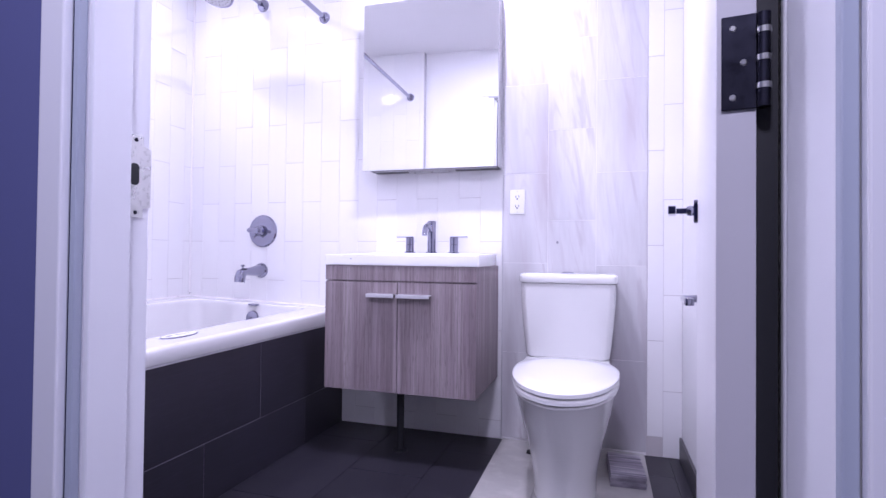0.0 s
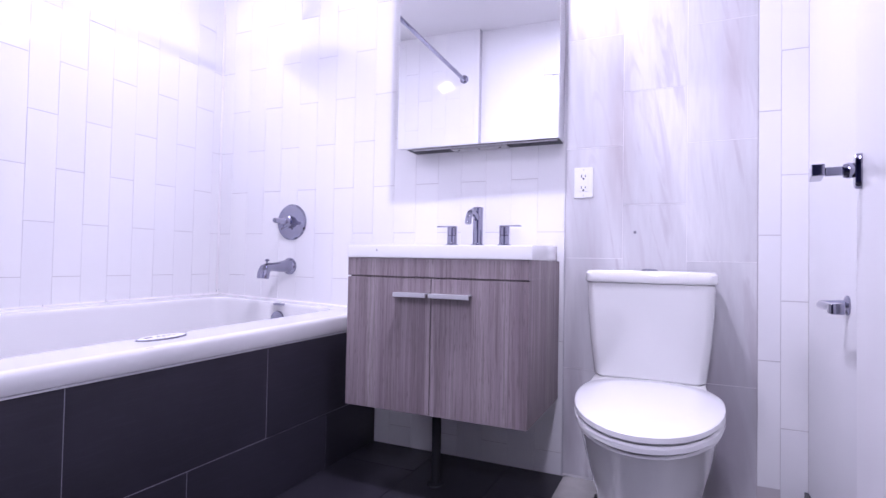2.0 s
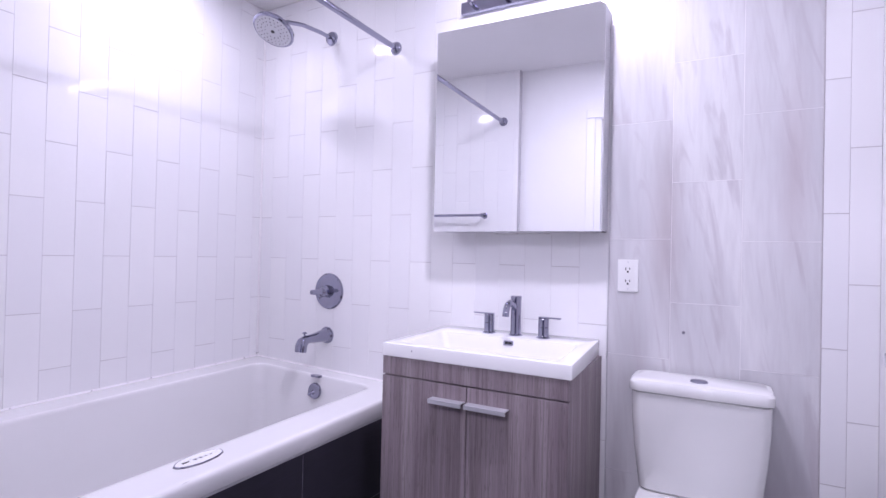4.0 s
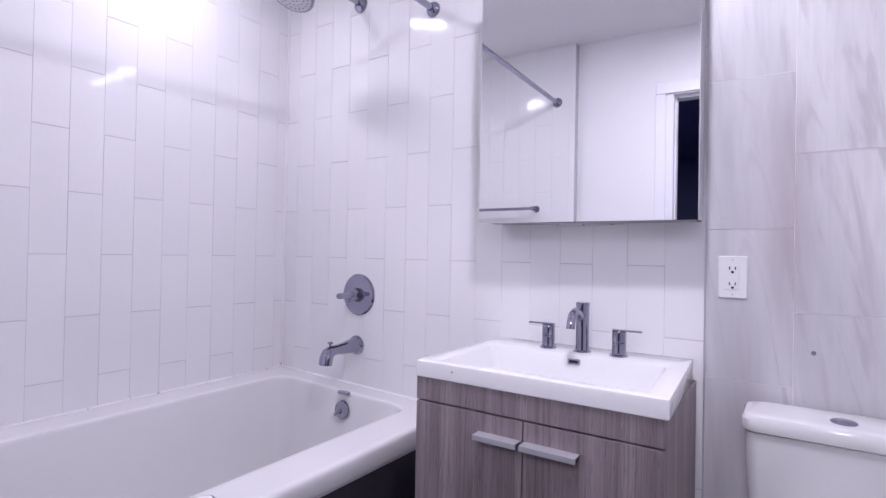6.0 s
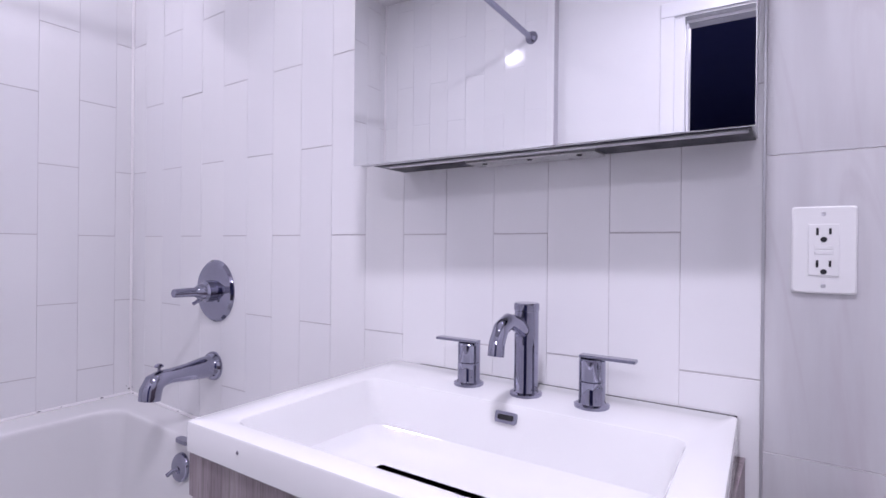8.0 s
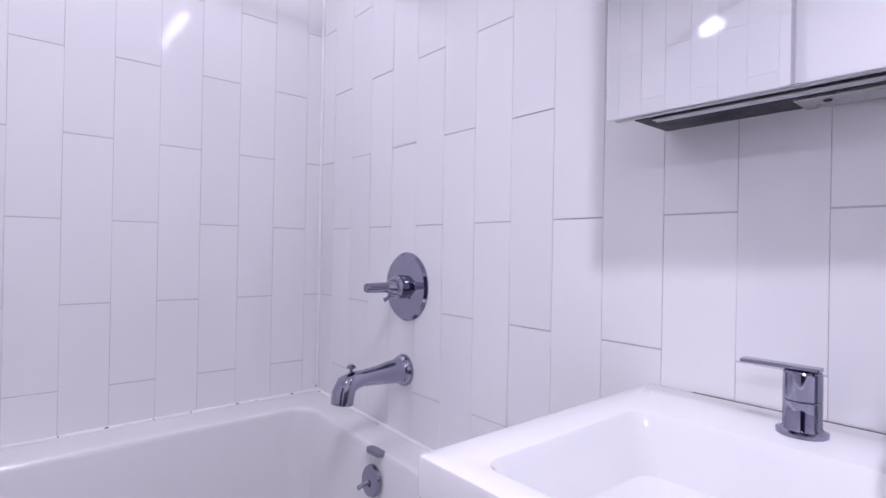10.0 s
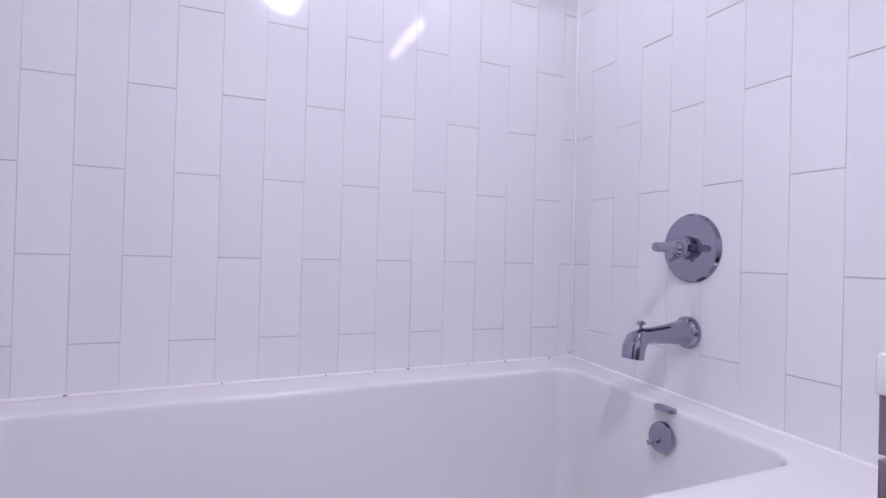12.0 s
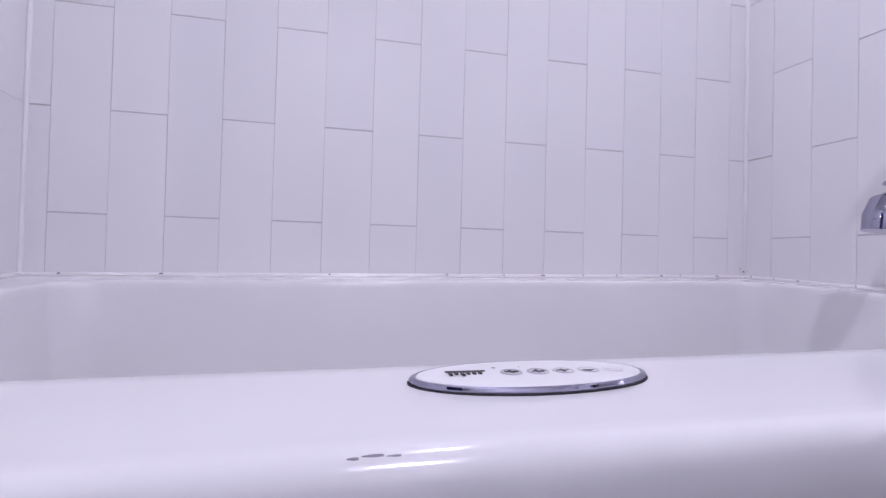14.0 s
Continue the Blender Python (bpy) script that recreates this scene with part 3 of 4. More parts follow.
for x in (-0.245, 0.245):
    part("post", lathe(bmesh.new(), [(0, 0), (0.022, 0), (0.020, 0.006), (0.011, 0.010), (0.011, 0.058), (0.014, 0.066), (0, 0.068)], pose(x, 0, 0, -90, 0, 0), 20), CHROME, bar)


# ---- vanity ----
def make_vanity():
    x0, x1, yf, z0, z1 = VAN
    ox, oy = (x0 + x1) / 2, YB
    ob = thing("vanity_cabinet", "wall-hung vanity in ash-grey wood grain with two doors", "bathroom cabinet", (ox, oy, z0))
    X0, X1, Y, Z = x0 - ox, x1 - ox, yf - oy, z0
    bm = box(bmesh.new(), X0, X1, Y + 0.019, -0.0005, 0.0, 0.738 - Z)
    box(bm, X0, X0 + 0.016, Y + 0.019, -0.0005, 0.7385 - Z, z1 - Z)
    box(bm, X1 - 0.016, X1, Y + 0.019, -0.0005, 0.7385 - Z, z1 - Z)
    part("carcass", bm, WOOD, ob, smooth=False)
    part("top_rail", one_box(X0, X1, Y, Y + 0.018, 0.734 - Z + 0.001, z1 - Z, bevel=0.001), WOOD, ob, smooth=False)
    for a, b in ((X0, 1.4305 - ox), (1.4335 - ox, X1)):
        door = part("door", one_box(a, b, Y, Y + 0.018, 0.001, 0.730 - Z, bevel=0.001), WOOD, ob, smooth=False)
        h0, h1 = (1.308 - ox, 1.427 - ox) if a == X0 else (1.437 - ox, 1.576 - ox)
        bm = box(bmesh.new(), h0, h1, Y - 0.034, Y - 0.028, 0.3845, 0.3985, bevel=0.001)
        box(bm, h0 + 0.0005, h1 - 0.0005, Y - 0.0279, Y - 0.0003, 0.3955, 0.3982)
        part("handle", bm, HANDLE, door, "slim pale metal pull handle", smooth=False)
    return ob


make_vanity()


def make_basin():
    ox, oy, z1 = 1.45, YB, SINK_TOP
    ob = thing("washbasin", "glossy white rectangular ceramic basin top on the wooden vanity", "sink", (ox, oy, VAN[4]))
    h = z1 - VAN[4]
    o = lambda e, z: [(x, y, z) for x, y in rrect(1.1045 - ox + e, 1.7665 - ox - e, 2.559 - oy + e, -0.003 - e, 0.006, 5)]
    i = lambda e, z: [(x, y, z) for x, y in rrect(1.165 - ox + e, 1.712 - ox - e, 2.598 - oy + e, 2.868 - oy - e * 0.6, 0.022 + e * 0.2, 5)]
    rings = [o(0.01, 0.0005), o(0.001, 0.0005), o(0, 0.002), o(0, h - 0.004), o(0.0012, h - 0.001), o(0.004, h), i(-0.008, h), i(-0.003, h - 0.0012), i(0, h - 0.005),
             i(0.010, h - 0.03), i(0.022, h - 0.065), i(0.04, h - 0.077), i(0.08, h - 0.083), i(0.12, h - 0.086)]
    rings = [[(x * (1 - 0.13 * (y + 0.44)), y, z + 0.031 * (y + 0.44) * min(max(z / h, 0), 1)) for x, y, z in ring] for ring in rings]
    part("basin_body", loft(bmesh.new(), rings, cap0=False), BASIN, ob, angle=30)
    part("drain", lathe(bmesh.new(), [(0, 0), (0.030, 0), (0.030, 0.003), (0.022, 0.004), (0.02, 0.001), (0, 0.001)], pose(0, -0.29, h - 0.0835)), CHROME, ob, "round chrome drain")
    m = pose(1.452 - ox, 2.8645 - oy, h - 0.010, 76, 0, 0)
    fr = rrect(-0.018, 0.018, -0.0085, 0.0085, 0.004, 4)
    ho = rrect(-0.013, 0.013, -0.004, 0.004, 0.002, 4)
    slot = part("overflow_frame", loft(bmesh.new(), [[m @ Vector((x, y, z)) for x, y in fr] for z in (-0.004, 0.0035)]), CHROME, ob, "rectangular chrome overflow frame", angle=30)
    part("overflow_slot", loft(bmesh.new(), [[m @ Vector((x, y, z)) for x, y in ho] for z in (0.002, 0.0042)]), BLACK, slot, "black overflow slot", angle=30)
    part("chip", lathe(bmesh.new(), [(0, 0), (0.0028, 0), (0.002, 0.0012), (0, 0.0012)], pose(1.226 - ox, 2.5588 - oy, h - 0.018, 90, 0, 0), 9), SCUFF, ob, "small grey chip in the glaze")
    return ob


make_basin()


def make_faucet():
    ox, oy = 1.454, 2.928
    ob = thing("basin_faucet", "widespread chrome basin faucet with two flat lever handles", "faucet", (ox, oy, SINK_TOP + 0.011))
    spout = part("spout", lathe(bmesh.new(), [(0, 0), (0.026, 0), (0.026, 0.004), (0.0205, 0.006), (0.0195, 0.010), (0.0195, 0.128), (0.0205, 0.129), (0.0205, 0.138), (0.019, 0.140), (0, 0.140)]), CHROME, ob)
    path = [(0, -0.010, 0.098), (0, -0.040, 0.113), (0, -0.066, 0.118), (0, -0.088, 0.110), (0, -0.100, 0.092), (0, -0.103, 0.074)]
    part("nozzle", tube(bmesh.new(), path, [0.0118, 0.0118, 0.0118, 0.0118, 0.0120, 0.0122], 20), CHROME, spout)
    for x, s in ((-0.108, -1), (0.108, 1)):
        valve = part("handle", lathe(bmesh.new(), [(0, 0), (0.026, 0), (0.026, 0.004), (0.021, 0.006), (0.0195, 0.009), (0.0195, 0.036), (0.0185, 0.037), (0.0195, 0.038), (0.0195, 0.066), (0.018, 0.068), (0, 0.068)], pose(x, 0, 0)), CHROME, ob)
        bm = box(bmesh.new(), min(x - s * 0.018, x + s * 0.064), max(x - s * 0.018, x + s * 0.064), -0.0085, 0.0085, 0.0682, 0.0728, bevel=0.001)
        part("lever", bm, CHROME, valve, smooth=False)
    ob.scale = (1, 1, 1.06)
    return ob


make_faucet()


# ---- mirror cabinet ----
def make_cabinet():
    x0, x1, yf, z0, z1 = CAB
    ox = (x0 + x1) / 2
    ob = thing("mirror_cabinet", "frameless mirrored medicine cabinet hung on the tiled wall", "mirror cabinet", (ox, YB, z0))
    h = z1 - z0
    part("body", one_box(x0 + 0.026 - ox, x1 - 0.004 - ox, yf + 0.02 - YB, -0.0005, 0.004, h - 0.002), HANDLE, ob, "silver metal cabinet body", smooth=False)
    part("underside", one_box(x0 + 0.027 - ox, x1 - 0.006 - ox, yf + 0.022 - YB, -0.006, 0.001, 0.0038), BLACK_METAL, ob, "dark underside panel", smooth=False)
    glass = part("mirror_door", one_box(x0 - ox, x1 - ox, 0, 0.005, 0, h, bevel=0.0008), MIRROR, ob, "polished mirror glass door", smooth=False)
    glass.location = (0, yf - YB, 0)
    glass.rotation_euler = (0, 0, radians(1.3))
    part("door_frame", one_box(x0 + 0.003 - ox, x1 - 0.003 - ox, yf + 0.0095 - YB, yf + 0.0195 - YB, 0.001, h - 0.002, bevel=0.001), HANDLE, ob, "thin aluminium door frame", smooth=False)
    for y in (0.030, 0.040):
        part("rail", tube(bmesh.new(), [(x0 + 0.05 - ox, yf + y - YB, -0.0005), (x1 - 0.01 - ox, yf + y - YB, -0.0005)], 0.002, 8), HANDLE, ob, "bright metal bottom rail")
    plate = part("bracket", one_box(1.33 - ox, 1.56 - ox, yf + 0.055 - YB, -0.012, -0.004, 0.0008, bevel=0.001), BRUSHED, ob, "grey metal bracket plate", smooth=False)
    for x in (1.36, 1.445, 1.53):
        part("screw", lathe(bmesh.new(), [(0, 0), (0.005, 0), (0.004, 0.0012), (0, 0.0012)], pose(x - ox, yf + 0.072 - YB, -0.0042, 180, 0, 0), 12), BLACK, plate)
    return ob


make_cabinet()


# ---- toilet ----
def make_toilet():
    ox, oy = 2.078, YB
    ob = thing("toilet", "white two-piece toilet with a closed lid beside the vanity", "toilet", (ox, oy, 0.0))

    def egg(cy, w, front, back, z, flat=0.0, n=36):
        out = []
        for i in range(n):
            shift = 0.014
            a = 2 * math.pi * i / n
            c, s = math.cos(a), math.sin(a)
            length = front if s < 0 else back
            e = 0.80 if s > 0 and flat else 1.0
            out.append(Vector((shift + w * math.copysign(abs(c) ** e, c), cy + length * math.copysign(abs(s) ** (e if s > 0 else 1.0), s), z)))
        return out
    C = -0.42
    part("bowl", loft(bmesh.new(), [egg(-0.40, 0.112, 0.245, 0.22, 0.0, 1), egg(-0.40, 0.110, 0.240, 0.22, 0.03, 1), egg(-0.405, 0.117, 0.245, 0.225, 0.10, 1), egg(-0.41, 0.136, 0.272, 0.24, 0.20, 1),
                                    egg(-0.415, 0.160, 0.322, 0.26, 0.30, 1), egg(C, 0.174, 0.350, 0.27, 0.37, 1), egg(C, 0.182, 0.362, 0.275, 0.384, 1), egg(C, 0.180, 0.360, 0.274, 0.390, 1), egg(C, 0.16, 0.33, 0.25, 0.391, 1)]), CERAMIC, ob)
    part("shelf", loft(bmesh.new(), [[Vector((x, y, z)) for x, y in rrect(-w, w, -0.25, -0.022, 0.03, 6)] for w, z in ((0.13, 0.28), (0.165, 0.36), (0.172, 0.41), (0.168, 0.417))]), CERAMIC, ob)
    part("seat", loft(bmesh.new(), [egg(C, 0.180, 0.362, 0.20, 0.3925, 1), egg(C, 0.187, 0.372, 0.205, 0.397, 1), egg(C, 0.187, 0.372, 0.205, 0.408, 1), egg(C, 0.182, 0.366, 0.20, 0.413, 1)]), SEAT, ob)
    part("lid", loft(bmesh.new(), [egg(C, 0.182, 0.366, 0.20, 0.4155, 1), egg(C, 0.188, 0.374, 0.206, 0.421, 1), egg(C, 0.187, 0.373, 0.205, 0.432, 1), egg(C, 0.178, 0.36, 0.195, 0.438, 1), egg(C, 0.13, 0.28, 0.14, 0.4415, 1), egg(C, 0.05, 0.12, 0.06, 0.443, 1)]), SEAT, ob)

    def tank(w, d, z, bow=0.018):
        out = []
        w, d = w * 1.02, d - 0.028
        for x, y in rrect(-w, w, -0.02 - d, -0.02, 0.028, 6):
            if y < -0.02 - d * 0.5:
                y -= bow * (1 - (x / w) ** 2) * min(1.0, (-0.02 - y) / d)
            out.append(Vector((x, y, z)))
        return out
    part("tank", loft(bmesh.new(), [tank(0.160, 0.145, 0.4175), tank(0.168, 0.152, 0.425), tank(0.174, 0.158, 0.48), tank(0.182, 0.166, 0.56), tank(0.188, 0.172, 0.65), tank(0.190, 0.175, 0.735), tank(0.186, 0.17, 0.737)]), CERAMIC, ob)
    part("tank_lid", loft(bmesh.new(), [tank(0.190, 0.176, 0.7375), tank(0.1955, 0.182, 0.741), tank(0.197, 0.184, 0.748), tank(0.196, 0.183, 0.768), tank(0.191, 0.178, 0.776), tank(0.18, 0.165, 0.779)]), CERAMIC, ob)
    push = part("flush_button", lathe(bmesh.new(), [(0, 0), (0.026, 0), (0.026, 0.003), (0.021, 0.006), (0, 0.0075)], pose(0.0, -0.115, 0.7785)), CHROME, ob, "round chrome dual flush button")
    part("bolt_cap", lathe(bmesh.new(), [(0, 0), (0.014, 0), (0.012, 0.012), (0, 0.016)], pose(-0.150, -0.155, 0.0085), 14), BLACK, ob, "black floor bolt cap")
    ob.scale = (1, 1, 0.989)
    return ob


make_toilet()

offcuts = thing("tile_offcut_stack", "small stack of striped grey tile offcuts beside the toilet", "tile stack", (2.305, 2.735, 0.0085))
offcuts.rotation_euler = (0, 0, radians(3))
for i in range(4):
    d = 0.003 * (i % 2)
    part("offcut", one_box(-0.062 + d, 0.062 + d * 0.6, -0.115 - d, 0.115 - d, 0.011 * i, 0.011 * i + 0.010, bevel=0.001), STRIPED, offcuts, smooth=False)


# ---- outlet, paper holder, small fixings ----
def make_outlet():
    ob = thing("power_outlet", "white double power outlet with test buttons on stone tiles", "power outlet", (1.843, YB, 1.090))
    pl = [[(x, y, z) for x, z in rrect(-0.035 + e, 0.035 - e, -0.057 + e, 0.057 - e, 0.004, 4)] for e, y in ((0, -0.0005), (0, -0.003), (0.002, -0.0055))]
    part("cover_plate", loft(bmesh.new(), [[Vector(p) for p in r] for r in pl]), PLASTIC, ob, angle=25)
    part("socket_face", one_box(-0.0165, 0.0165, -0.0075, -0.005, -0.0335, 0.0335, bevel=0.0008), PLASTIC, ob, smooth=False)
    for s in (1, -1):
        z = 0.021 * s
        bm = bmesh.new()
        box(bm, -0.0082, -0.0054, -0.0083, -0.0072, z - 0.002, z + 0.0075)
        box(bm, 0.0054, 0.0080, -0.0083, -0.0072, z - 0.001, z + 0.007)
        lathe(bm, [(0, 0), (0.0036, 0), (0.0036, 0.0011), (0, 0.0011)], pose(0, -0.0072, z - 0.0075, 90, 0, 0), 10)
        part("socket_slots", bm, BLACK, ob, "black socket slots", smooth=False)
        part("test_button", one_box(-0.010, 0.010, -0.0084, -0.0072, s * 0.0032 - 0.0024, s * 0.0032 + 0.0024, bevel=0.0004), PLASTIC, ob, smooth=False)
        part("screw", lathe(bmesh.new(), [(0, 0), (0.003, 0), (0.002, 0.001), (0, 0.001)], pose(0, -0.0054, 0.047 * s, 90, 0, 0), 10), HANDLE, ob)
    return ob


make_outlet()

holder = thing("toilet_paper_holder", "empty chrome toilet paper holder arm on the white wall", "paper holder", (XR, 2.585, 0.70))
part("rosette", lathe(bmesh.new(), [(0, 0), (0.024, 0), (0.024, 0.004), (0.013, 0.009), (0.010, 0.05), (0, 0.05)], pose(0, 0, 0, 0, -90, 0)), CHROME, holder)
part("arm", tube(bmesh.new(), [(-0.050, 0.008, 0), (-0.056, -0.01, 0), (-0.057, -0.13, 0)], [0.011, 0.0095, 0.0095]), CHROME, holder)
part("arm_end", one_box(-0.070, -0.044, -0.165, -0.128, -0.012, 0.012, bevel=0.003), CHROME, holder)

anchor = thing("wall_anchor", "small grey screw anchor in the stone tile", "wall anchor", (2.024, YB, 0.905))
part("plug", lathe(bmesh.new(), [(0, 0), (0.0055, 0), (0.005, 0.002), (0.002, 0.002), (0.0015, 0.001), (0, 0.001)], BACK, 14), SCUFF, anchor)


# ---- light fittings ----
def ceiling_light(x, y, r, label):
    ob = thing("ceiling_light", label, "ceiling light", (x, y, ZC), "bathroom ceiling lights")
    part("trim_ring", lathe(bmesh.new(), [(r + 0.02, -0.0005), (r + 0.02, -0.006), (r, -0.012), (r - 0.004, -0.003)], Matrix(), 36), PLASTIC, ob)
    part("diffuser", lathe(bmesh.new(), [(0, -0.002), (r - 0.004, -0.002), (r - 0.004, -0.006), (0, -0.010)], Matrix(), 36), GLOW, ob, "glowing white diffuser")
    return ob


ceiling_light(1.70, 2.19, 0.075, "round white recessed ceiling light, switched on")
ceiling_light(0.34, 2.30, 0.045, "round white recessed light over the tub, switched on")
vl = thing("vanity_light", "chrome bar light with four small lit bulbs above the mirror", "wall light", (1.44, YB, 2.165))
part("back_bar", one_box(-0.27, 0.27, -0.028, -0.0005, -0.025, 0.025, bevel=0.004), CHROME, vl, smooth=False)
for i in range(4):
    x = 1.23 + 0.14 * i - 1.44
    arm = part("lamp_arm", tube(bmesh.new(), [(x, -0.028, 0), (x, -0.075, 0)], 0.009), CHROME, vl)


# ---- floor patch, skirting, trims, caulk ----
def tile_mesh(cache, mat, w, h, t, bevel, axes):
    """A thin bevelled tile; axes: which of its sides runs where."""
    key = (round(w, 4), round(h, 4), axes, mat.name)
    if key not in cache:
        bm = bmesh.new()
        a, b = w / 2, h / 2
        rings = [[(-a, -b, 0), (a, -b, 0), (a, b, 0), (-a, b, 0)], [(-a, -b, t - bevel), (a, -b, t - bevel), (a, b, t - bevel), (-a, b, t - bevel)],
                 [(-a + bevel, -b + bevel, t), (a - bevel, -b + bevel, t), (a - bevel, b - bevel, t), (-a + bevel, b - bevel, t)]]
        turn = {"-y": pose(0, 0, 0, 90, 0, 0), "+y": pose(0, 0, 0, 90, 0, 180), "+x": pose(0, 0, 0, 90, 0, 90), "+z": Matrix()}[axes]
        loft(bm, [[turn @ Vector(p) for p in r] for r in rings], cap0=False)
        cache[key] = mesh_of("tile", bm, mat, smooth=False)
    return cache[key]


CACHE = {}
jitter = random.Random(4)


def lay(parent, name, mat, axes, u0, u1, v0, v1, plane, t=T, bevel=0.0004, gap=0.0008, wobble=0.0003):
    """One tile from u0 to u1 and v0 to v1 on a plane."""
    w, h = u1 - u0 - 2 * (gap - 0.0004 if mat is TILE else gap), v1 - v0 - 2 * (gap + 0.0004 if mat is TILE else gap)
    if w < 0.008 or h < 0.008:
        return
    ob = new(name, tile_mesh(CACHE, mat, w, h, t, bevel, axes))
    u, v = (u0 + u1) / 2, (v0 + v1) / 2
    off = jitter.uniform(-wobble, wobble)
    ob.location = {"-y": (u, plane + t + off, v), "+y": (u, plane - t + off, v), "+x": (plane - t + off, u, v), "+z": (u, v, plane - t + off)}[axes]
    e = radians(0.12) if wobble else 0
    ob.rotation_euler = (jitter.uniform(-e, e), jitter.uniform(-e, e), jitter.uniform(-e, e)) if wobble else (0, 0, 0)
    ob.parent = parent


def columns(parent, axes, edges, phase, z_low, z_high, plane):
    """Upright wall tiles in columns; every second column is shifted by half a tile."""
    for k, (a, b) in enumerate(zip(edges, edges[1:])):
        n = -4 if (k + phase) % 2 == 0 else -5
        z = TILE_Z0 + n * PITCH_Z
        while z < z_high:
            lo, hi = max(z, z_low(k) if callable(z_low) else z_low), min(z + 2 * PITCH_Z, z_high)
            if hi - lo > 0.01:
                lay(parent, "tile", TILE, axes, min(a, b), max(a, b), lo, hi, plane)
            z += 2 * PITCH_Z


# marble and side strip rows
tagged(part("stone_grout", one_box(1.7785, 2.3990, YB + 0.00115, YB + 0.00135, 0.0, ZC), CAULK, smooth=False), "pale grout between the stone wall tiles", "grout", kind="structure")
skirt = tagged(part("baseboard", one_box(XR - 0.011, XR - 0.0003, 2.0, YB - 0.0005, 0.0, 0.090, bevel=0.001), BASE_PAINT, smooth=False), "charcoal tile skirting along the white wall", "baseboard", kind="structure")
trim = tagged(part("tile_trim", one_box(1.7745, 1.7775, YB - 0.0012, YB + 0.0012, 0.0, ZC), HANDLE, smooth=False), "thin metal trim between white and stone tiles", "trim", kind="structure")
tagged(part("tile_trim", one_box(2.3995, 2.4015, YB - 0.0006, YB + 0.0010, 0.0, ZC), GROUT, smooth=False), "thin pale trim beside the stone tiles", "trim", kind="structure")
tagged(part("tile_trim", one_box(TILE_END + 0.0002, TILE_END + 0.003, YF - 0.048, YF + 0.0014, RIM - 0.03, ZC), EDGE_PAINT, smooth=False), "thin grey trim where the shower tiles end", "trim", kind="structure")
bm = tube(bmesh.new(), [(0.003, YB - 0.003, RIM), (0.003, YB - 0.003, ZC)], 0.0052, 8)
tube(bm, [(0.003, YF + 0.003, RIM - 0.01), (0.003, YF + 0.003, ZC)], 0.0052, 8)
tagged(part("corner_caulk", bm, CAULK), "white caulk bead in the tiled shower corner", "caulk", kind="structure")
bm = bmesh.new()
tube(bm, [(0.003, YF + 0.002, RIM - 0.010), (0.003, YB - 0.002, RIM + 0.0114)], 0.0055, 8)
tube(bm, [(0.003, YB - 0.003, RIM + 0.0114), (0.90, YB - 0.003, RIM - 0.017)], 0.0055, 8)
tube(bm, [(0.003, YF + 0.003, RIM - 0.010), (0.91, YF + 0.003, RIM - 0.039)], 0.0055, 8)
tagged(part("tub_caulk", bm, CAULK), "white caulk bead along the tub rim", "caulk", kind="structure")
bm = bmesh.new()
for y, w in ((2.91, 0.012), (2.80, 0.004), (2.745, 0.010), (2.62, 0.005), (2.53, 0.004), (2.425, 0.012), (2.327, 0.005), (2.19, 0.006), (1.93, 0.005), (1.60, 0.010), (1.42, 0.006)):
    lathe(bm, [(0, 0), (w * 0.5, 0), (w * 0.3, 0.0022), (0, 0.0022)], Matrix.Translation((0.0075, y, RIM + 0.0035 + 0.013 * (y - 2.2))) @ Matrix.Diagonal((0.45, 1, 1, 1)), 8)
for x, w in ((0.03, 0.008), (0.10, 0.004), (0.165, 0.007), (0.30, 0.004)):
    lathe(bm, [(0, 0), (w * 0.5, 0), (w * 0.3, 0.0022), (0, 0.0022)], Matrix.Translation((x, YB - 0.0075, RIM + 0.0135 - 0.031 * x)) @ Matrix.Diagonal((1, 0.45, 1, 1)), 8)
for x, y, z, w in ((0.008, 2.990, 0.616, 0.005), (0.012, 2.9985, 0.620, 0.003), (0.0015, 2.985, 0.624, 0.003)):
    bmesh.ops.create_icosphere(bm, subdivisions=1, radius=w * 0.5, matrix=Matrix.Translation((x, y, z)))
tagged(part("mildew_spots", bm, GREYBLACK), "small dark mildew spots in the tub caulk", "stain", kind="stuff")

tagged(part("apron_trim", one_box(APRON + 0.0002, APRON + 0.002, YF + 0.001, YB - 0.001, 0.499, 0.504), HANDLE, smooth=False), "thin pale metal edge along the top of the charcoal apron", "trim", kind="structure")

pipe = thing("drain_pipe", "black drain pipe rising from floor to the vanity", "pipe", (1.39, 2.72, 0.0))
part("pipe_body", lathe(bmesh.new(), [(0, 0.0), (0.032, 0.0), (0.030, 0.006), (0.016, 0.010), (0.016, 0.284), (0, 0.284)]), BLACK, pipe)

# sink joint, dark open line at the wall
tagged(part("sink_joint", one_box(1.19, 1.747, YB - 0.003, YB - 0.0012, SINK_TOP + 0.0095, SINK_TOP + 0.0132), GREYBLACK, smooth=False), "dark open joint between basin and wall", "joint", kind="structure")

# apron behind its tiles
apron = tagged(part("tub_apron", one_box(0.90, APRON - 0.0014, YF, YB, 0.0, 0.504), PALE_JOINT, smooth=False), "tub apron of large charcoal tiles with thin pale joints", "tub apron", kind="structure")

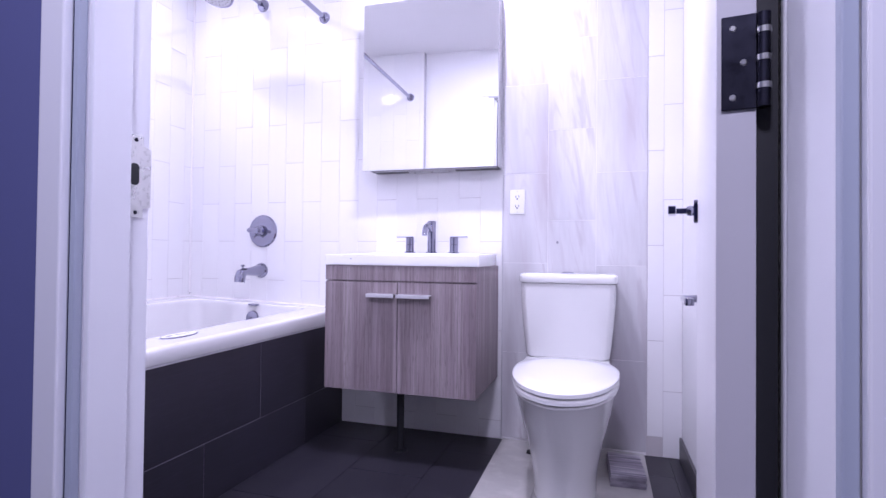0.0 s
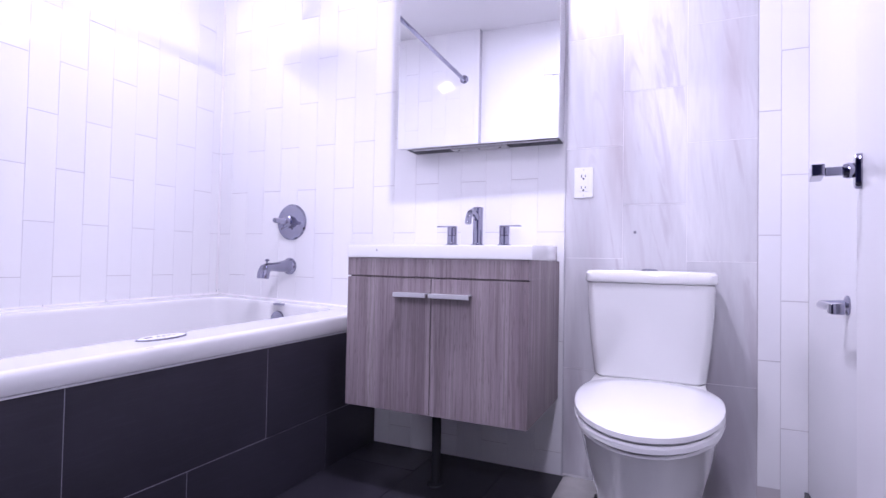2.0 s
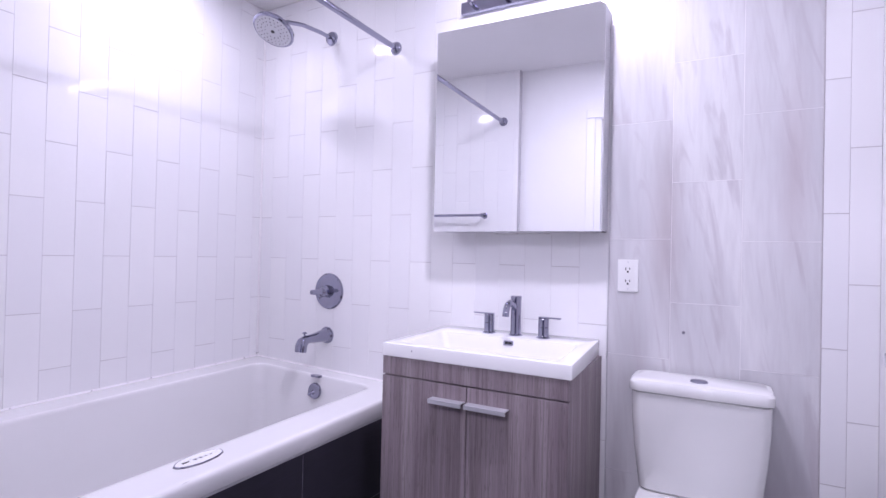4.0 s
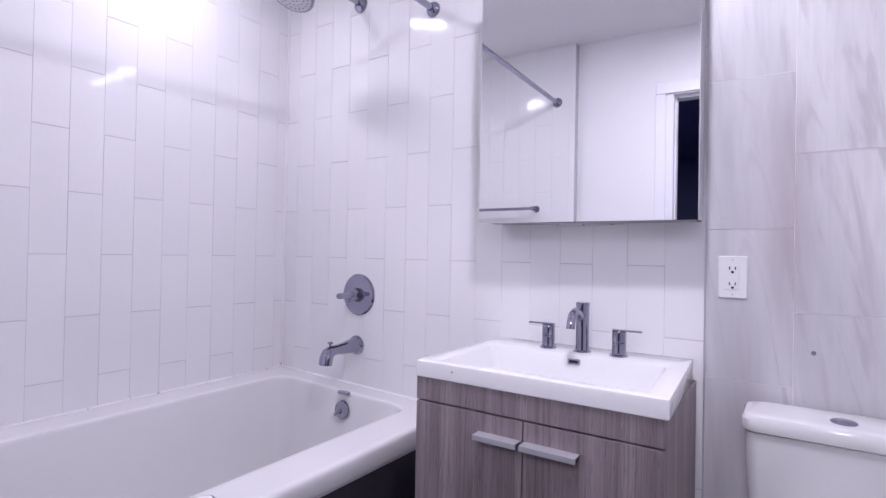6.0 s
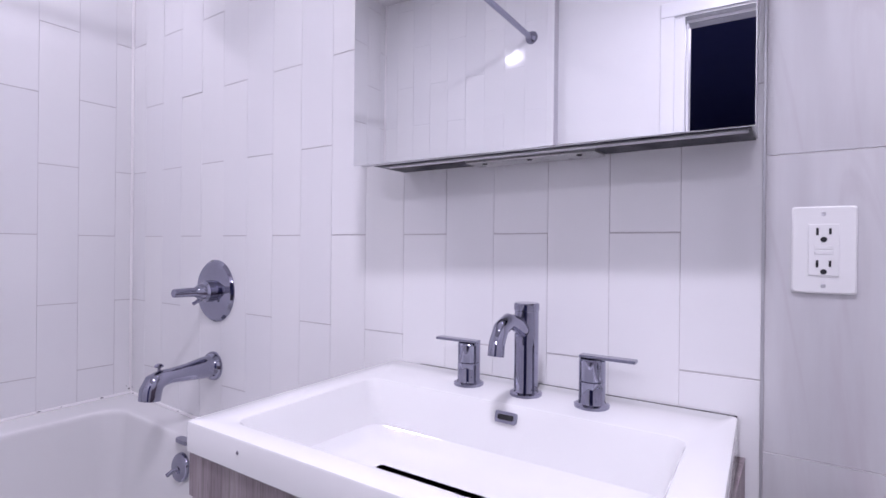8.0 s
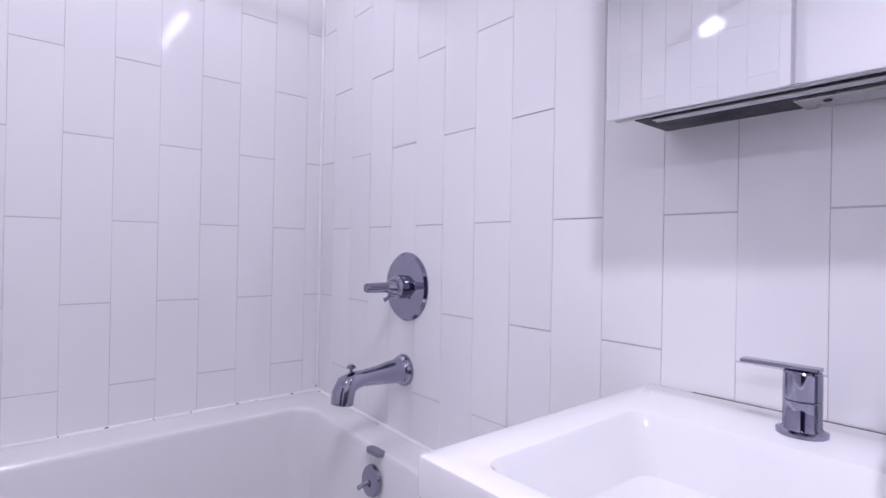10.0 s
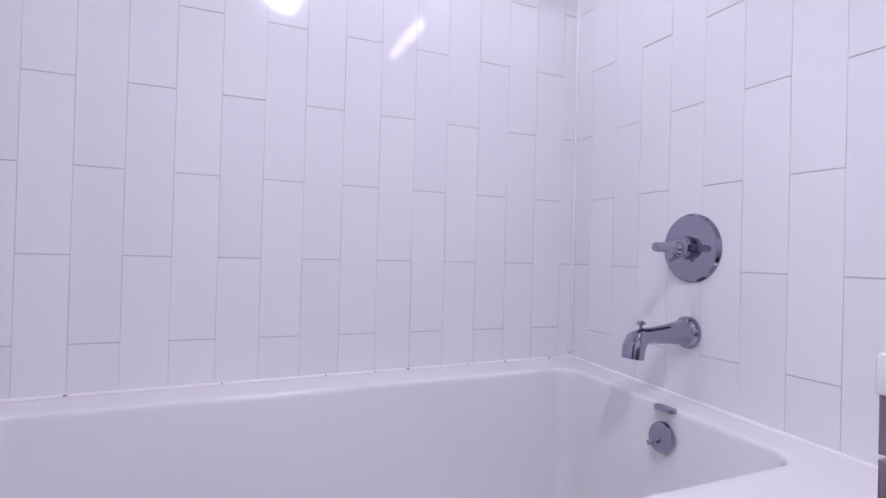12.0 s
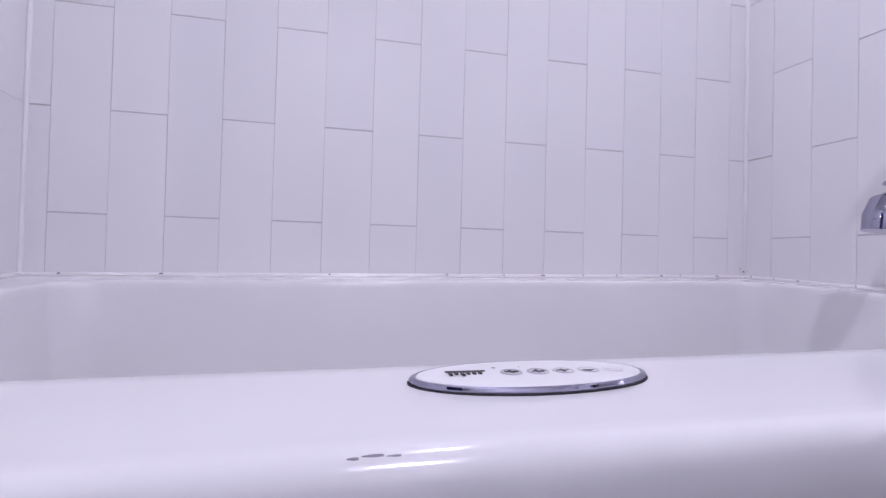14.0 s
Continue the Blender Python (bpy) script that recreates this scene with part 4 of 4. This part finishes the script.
# ---- tiles last ----
left_edges = [YB] + [2.947 - 0.1036 * k for k in range(16)] + [YF]
columns(wall_west, "+x", left_edges, 1, RIM - 0.055, ZC, XL)
back_edges = [XL] + [0.083 + 0.1058 * k for k in range(16)] + [1.7745]
columns(wall_north, "-y", back_edges, 1, lambda k: RIM - 0.055 if k < 9 else 0.0, ZC, YB)
front_edges = [XL] + [0.083 + 0.1058 * k for k in range(9)] + [TILE_END]
columns(wall_south, "+y", front_edges, 1, RIM - 0.055, ZC, YF)
for (x0, x1), z in (((1.7775, 1.981), 1.219), ((1.981, 2.190), 1.004), ((2.190, 2.3995), 1.213)):
    z -= 3 * 0.4085
    while z < ZC:
        lo, hi = max(z, 0.012), min(z + 0.4085, ZC)
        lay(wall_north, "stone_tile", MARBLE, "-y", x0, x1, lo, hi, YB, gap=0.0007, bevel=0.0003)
        z += 0.4085
for (x0, x1), z in (((2.4015, 2.465), 0.893), ((2.465, XR - 0.0005), 0.682)):
    z -= 2 * 0.405
    while z < ZC:
        lay(wall_north, "tile", TILE, "-y", x0, x1, max(z, 0.0), min(z + 0.405, ZC), YB, gap=0.0010)
        z += 0.405
for row, (z0, z1) in enumerate(((0.0, 0.207), (0.207, 0.504))):
    ys = [YF, 1.435, 2.045, 2.655, YB] if row == 0 else [YF, 1.728, 2.339, 2.950, YB]
    for a, b in zip(ys, ys[1:]):
        lay(apron, "apron_tile", APRON_TILE, "+x", a, b, z0, z1, APRON, gap=0.0013)
patch = (1.785, 2.392, 2.28, 2.992)
for i in range(3):
    a, b = patch[0] + 0.2023 * i, patch[0] + 0.2023 * (i + 1)
    cut = 2.70 if i != 1 else 2.50
    for y0, y1 in ((patch[2], cut), (cut, patch[3])):
        lay(floor, "pale_floor_tile", PATCH_TILE, "+z", a, b, y0, y1, 0.008, t=0.0125)
for i in range(6):
    for j in range(-6, 7):
        x0, x1 = APRON + 0.305 * i, APRON + 0.305 * (i + 1)
        y0 = 0.35 + 0.61 * j - (0.305 if i % 2 else 0.0)
        y1 = min(y0 + 0.61, YB)
        y0 = max(y0, -2.98)
        if x0 > XR and y1 > HALL_Y:
            continue
        if y1 - y0 < 0.02:
            continue
        lay(floor, "floor_tile", FLOOR_TILE, "+z", x0, min(x1, 3.18 if y1 <= HALL_Y else XR), y0, y1, 0.0, t=0.0042, gap=0.0012)
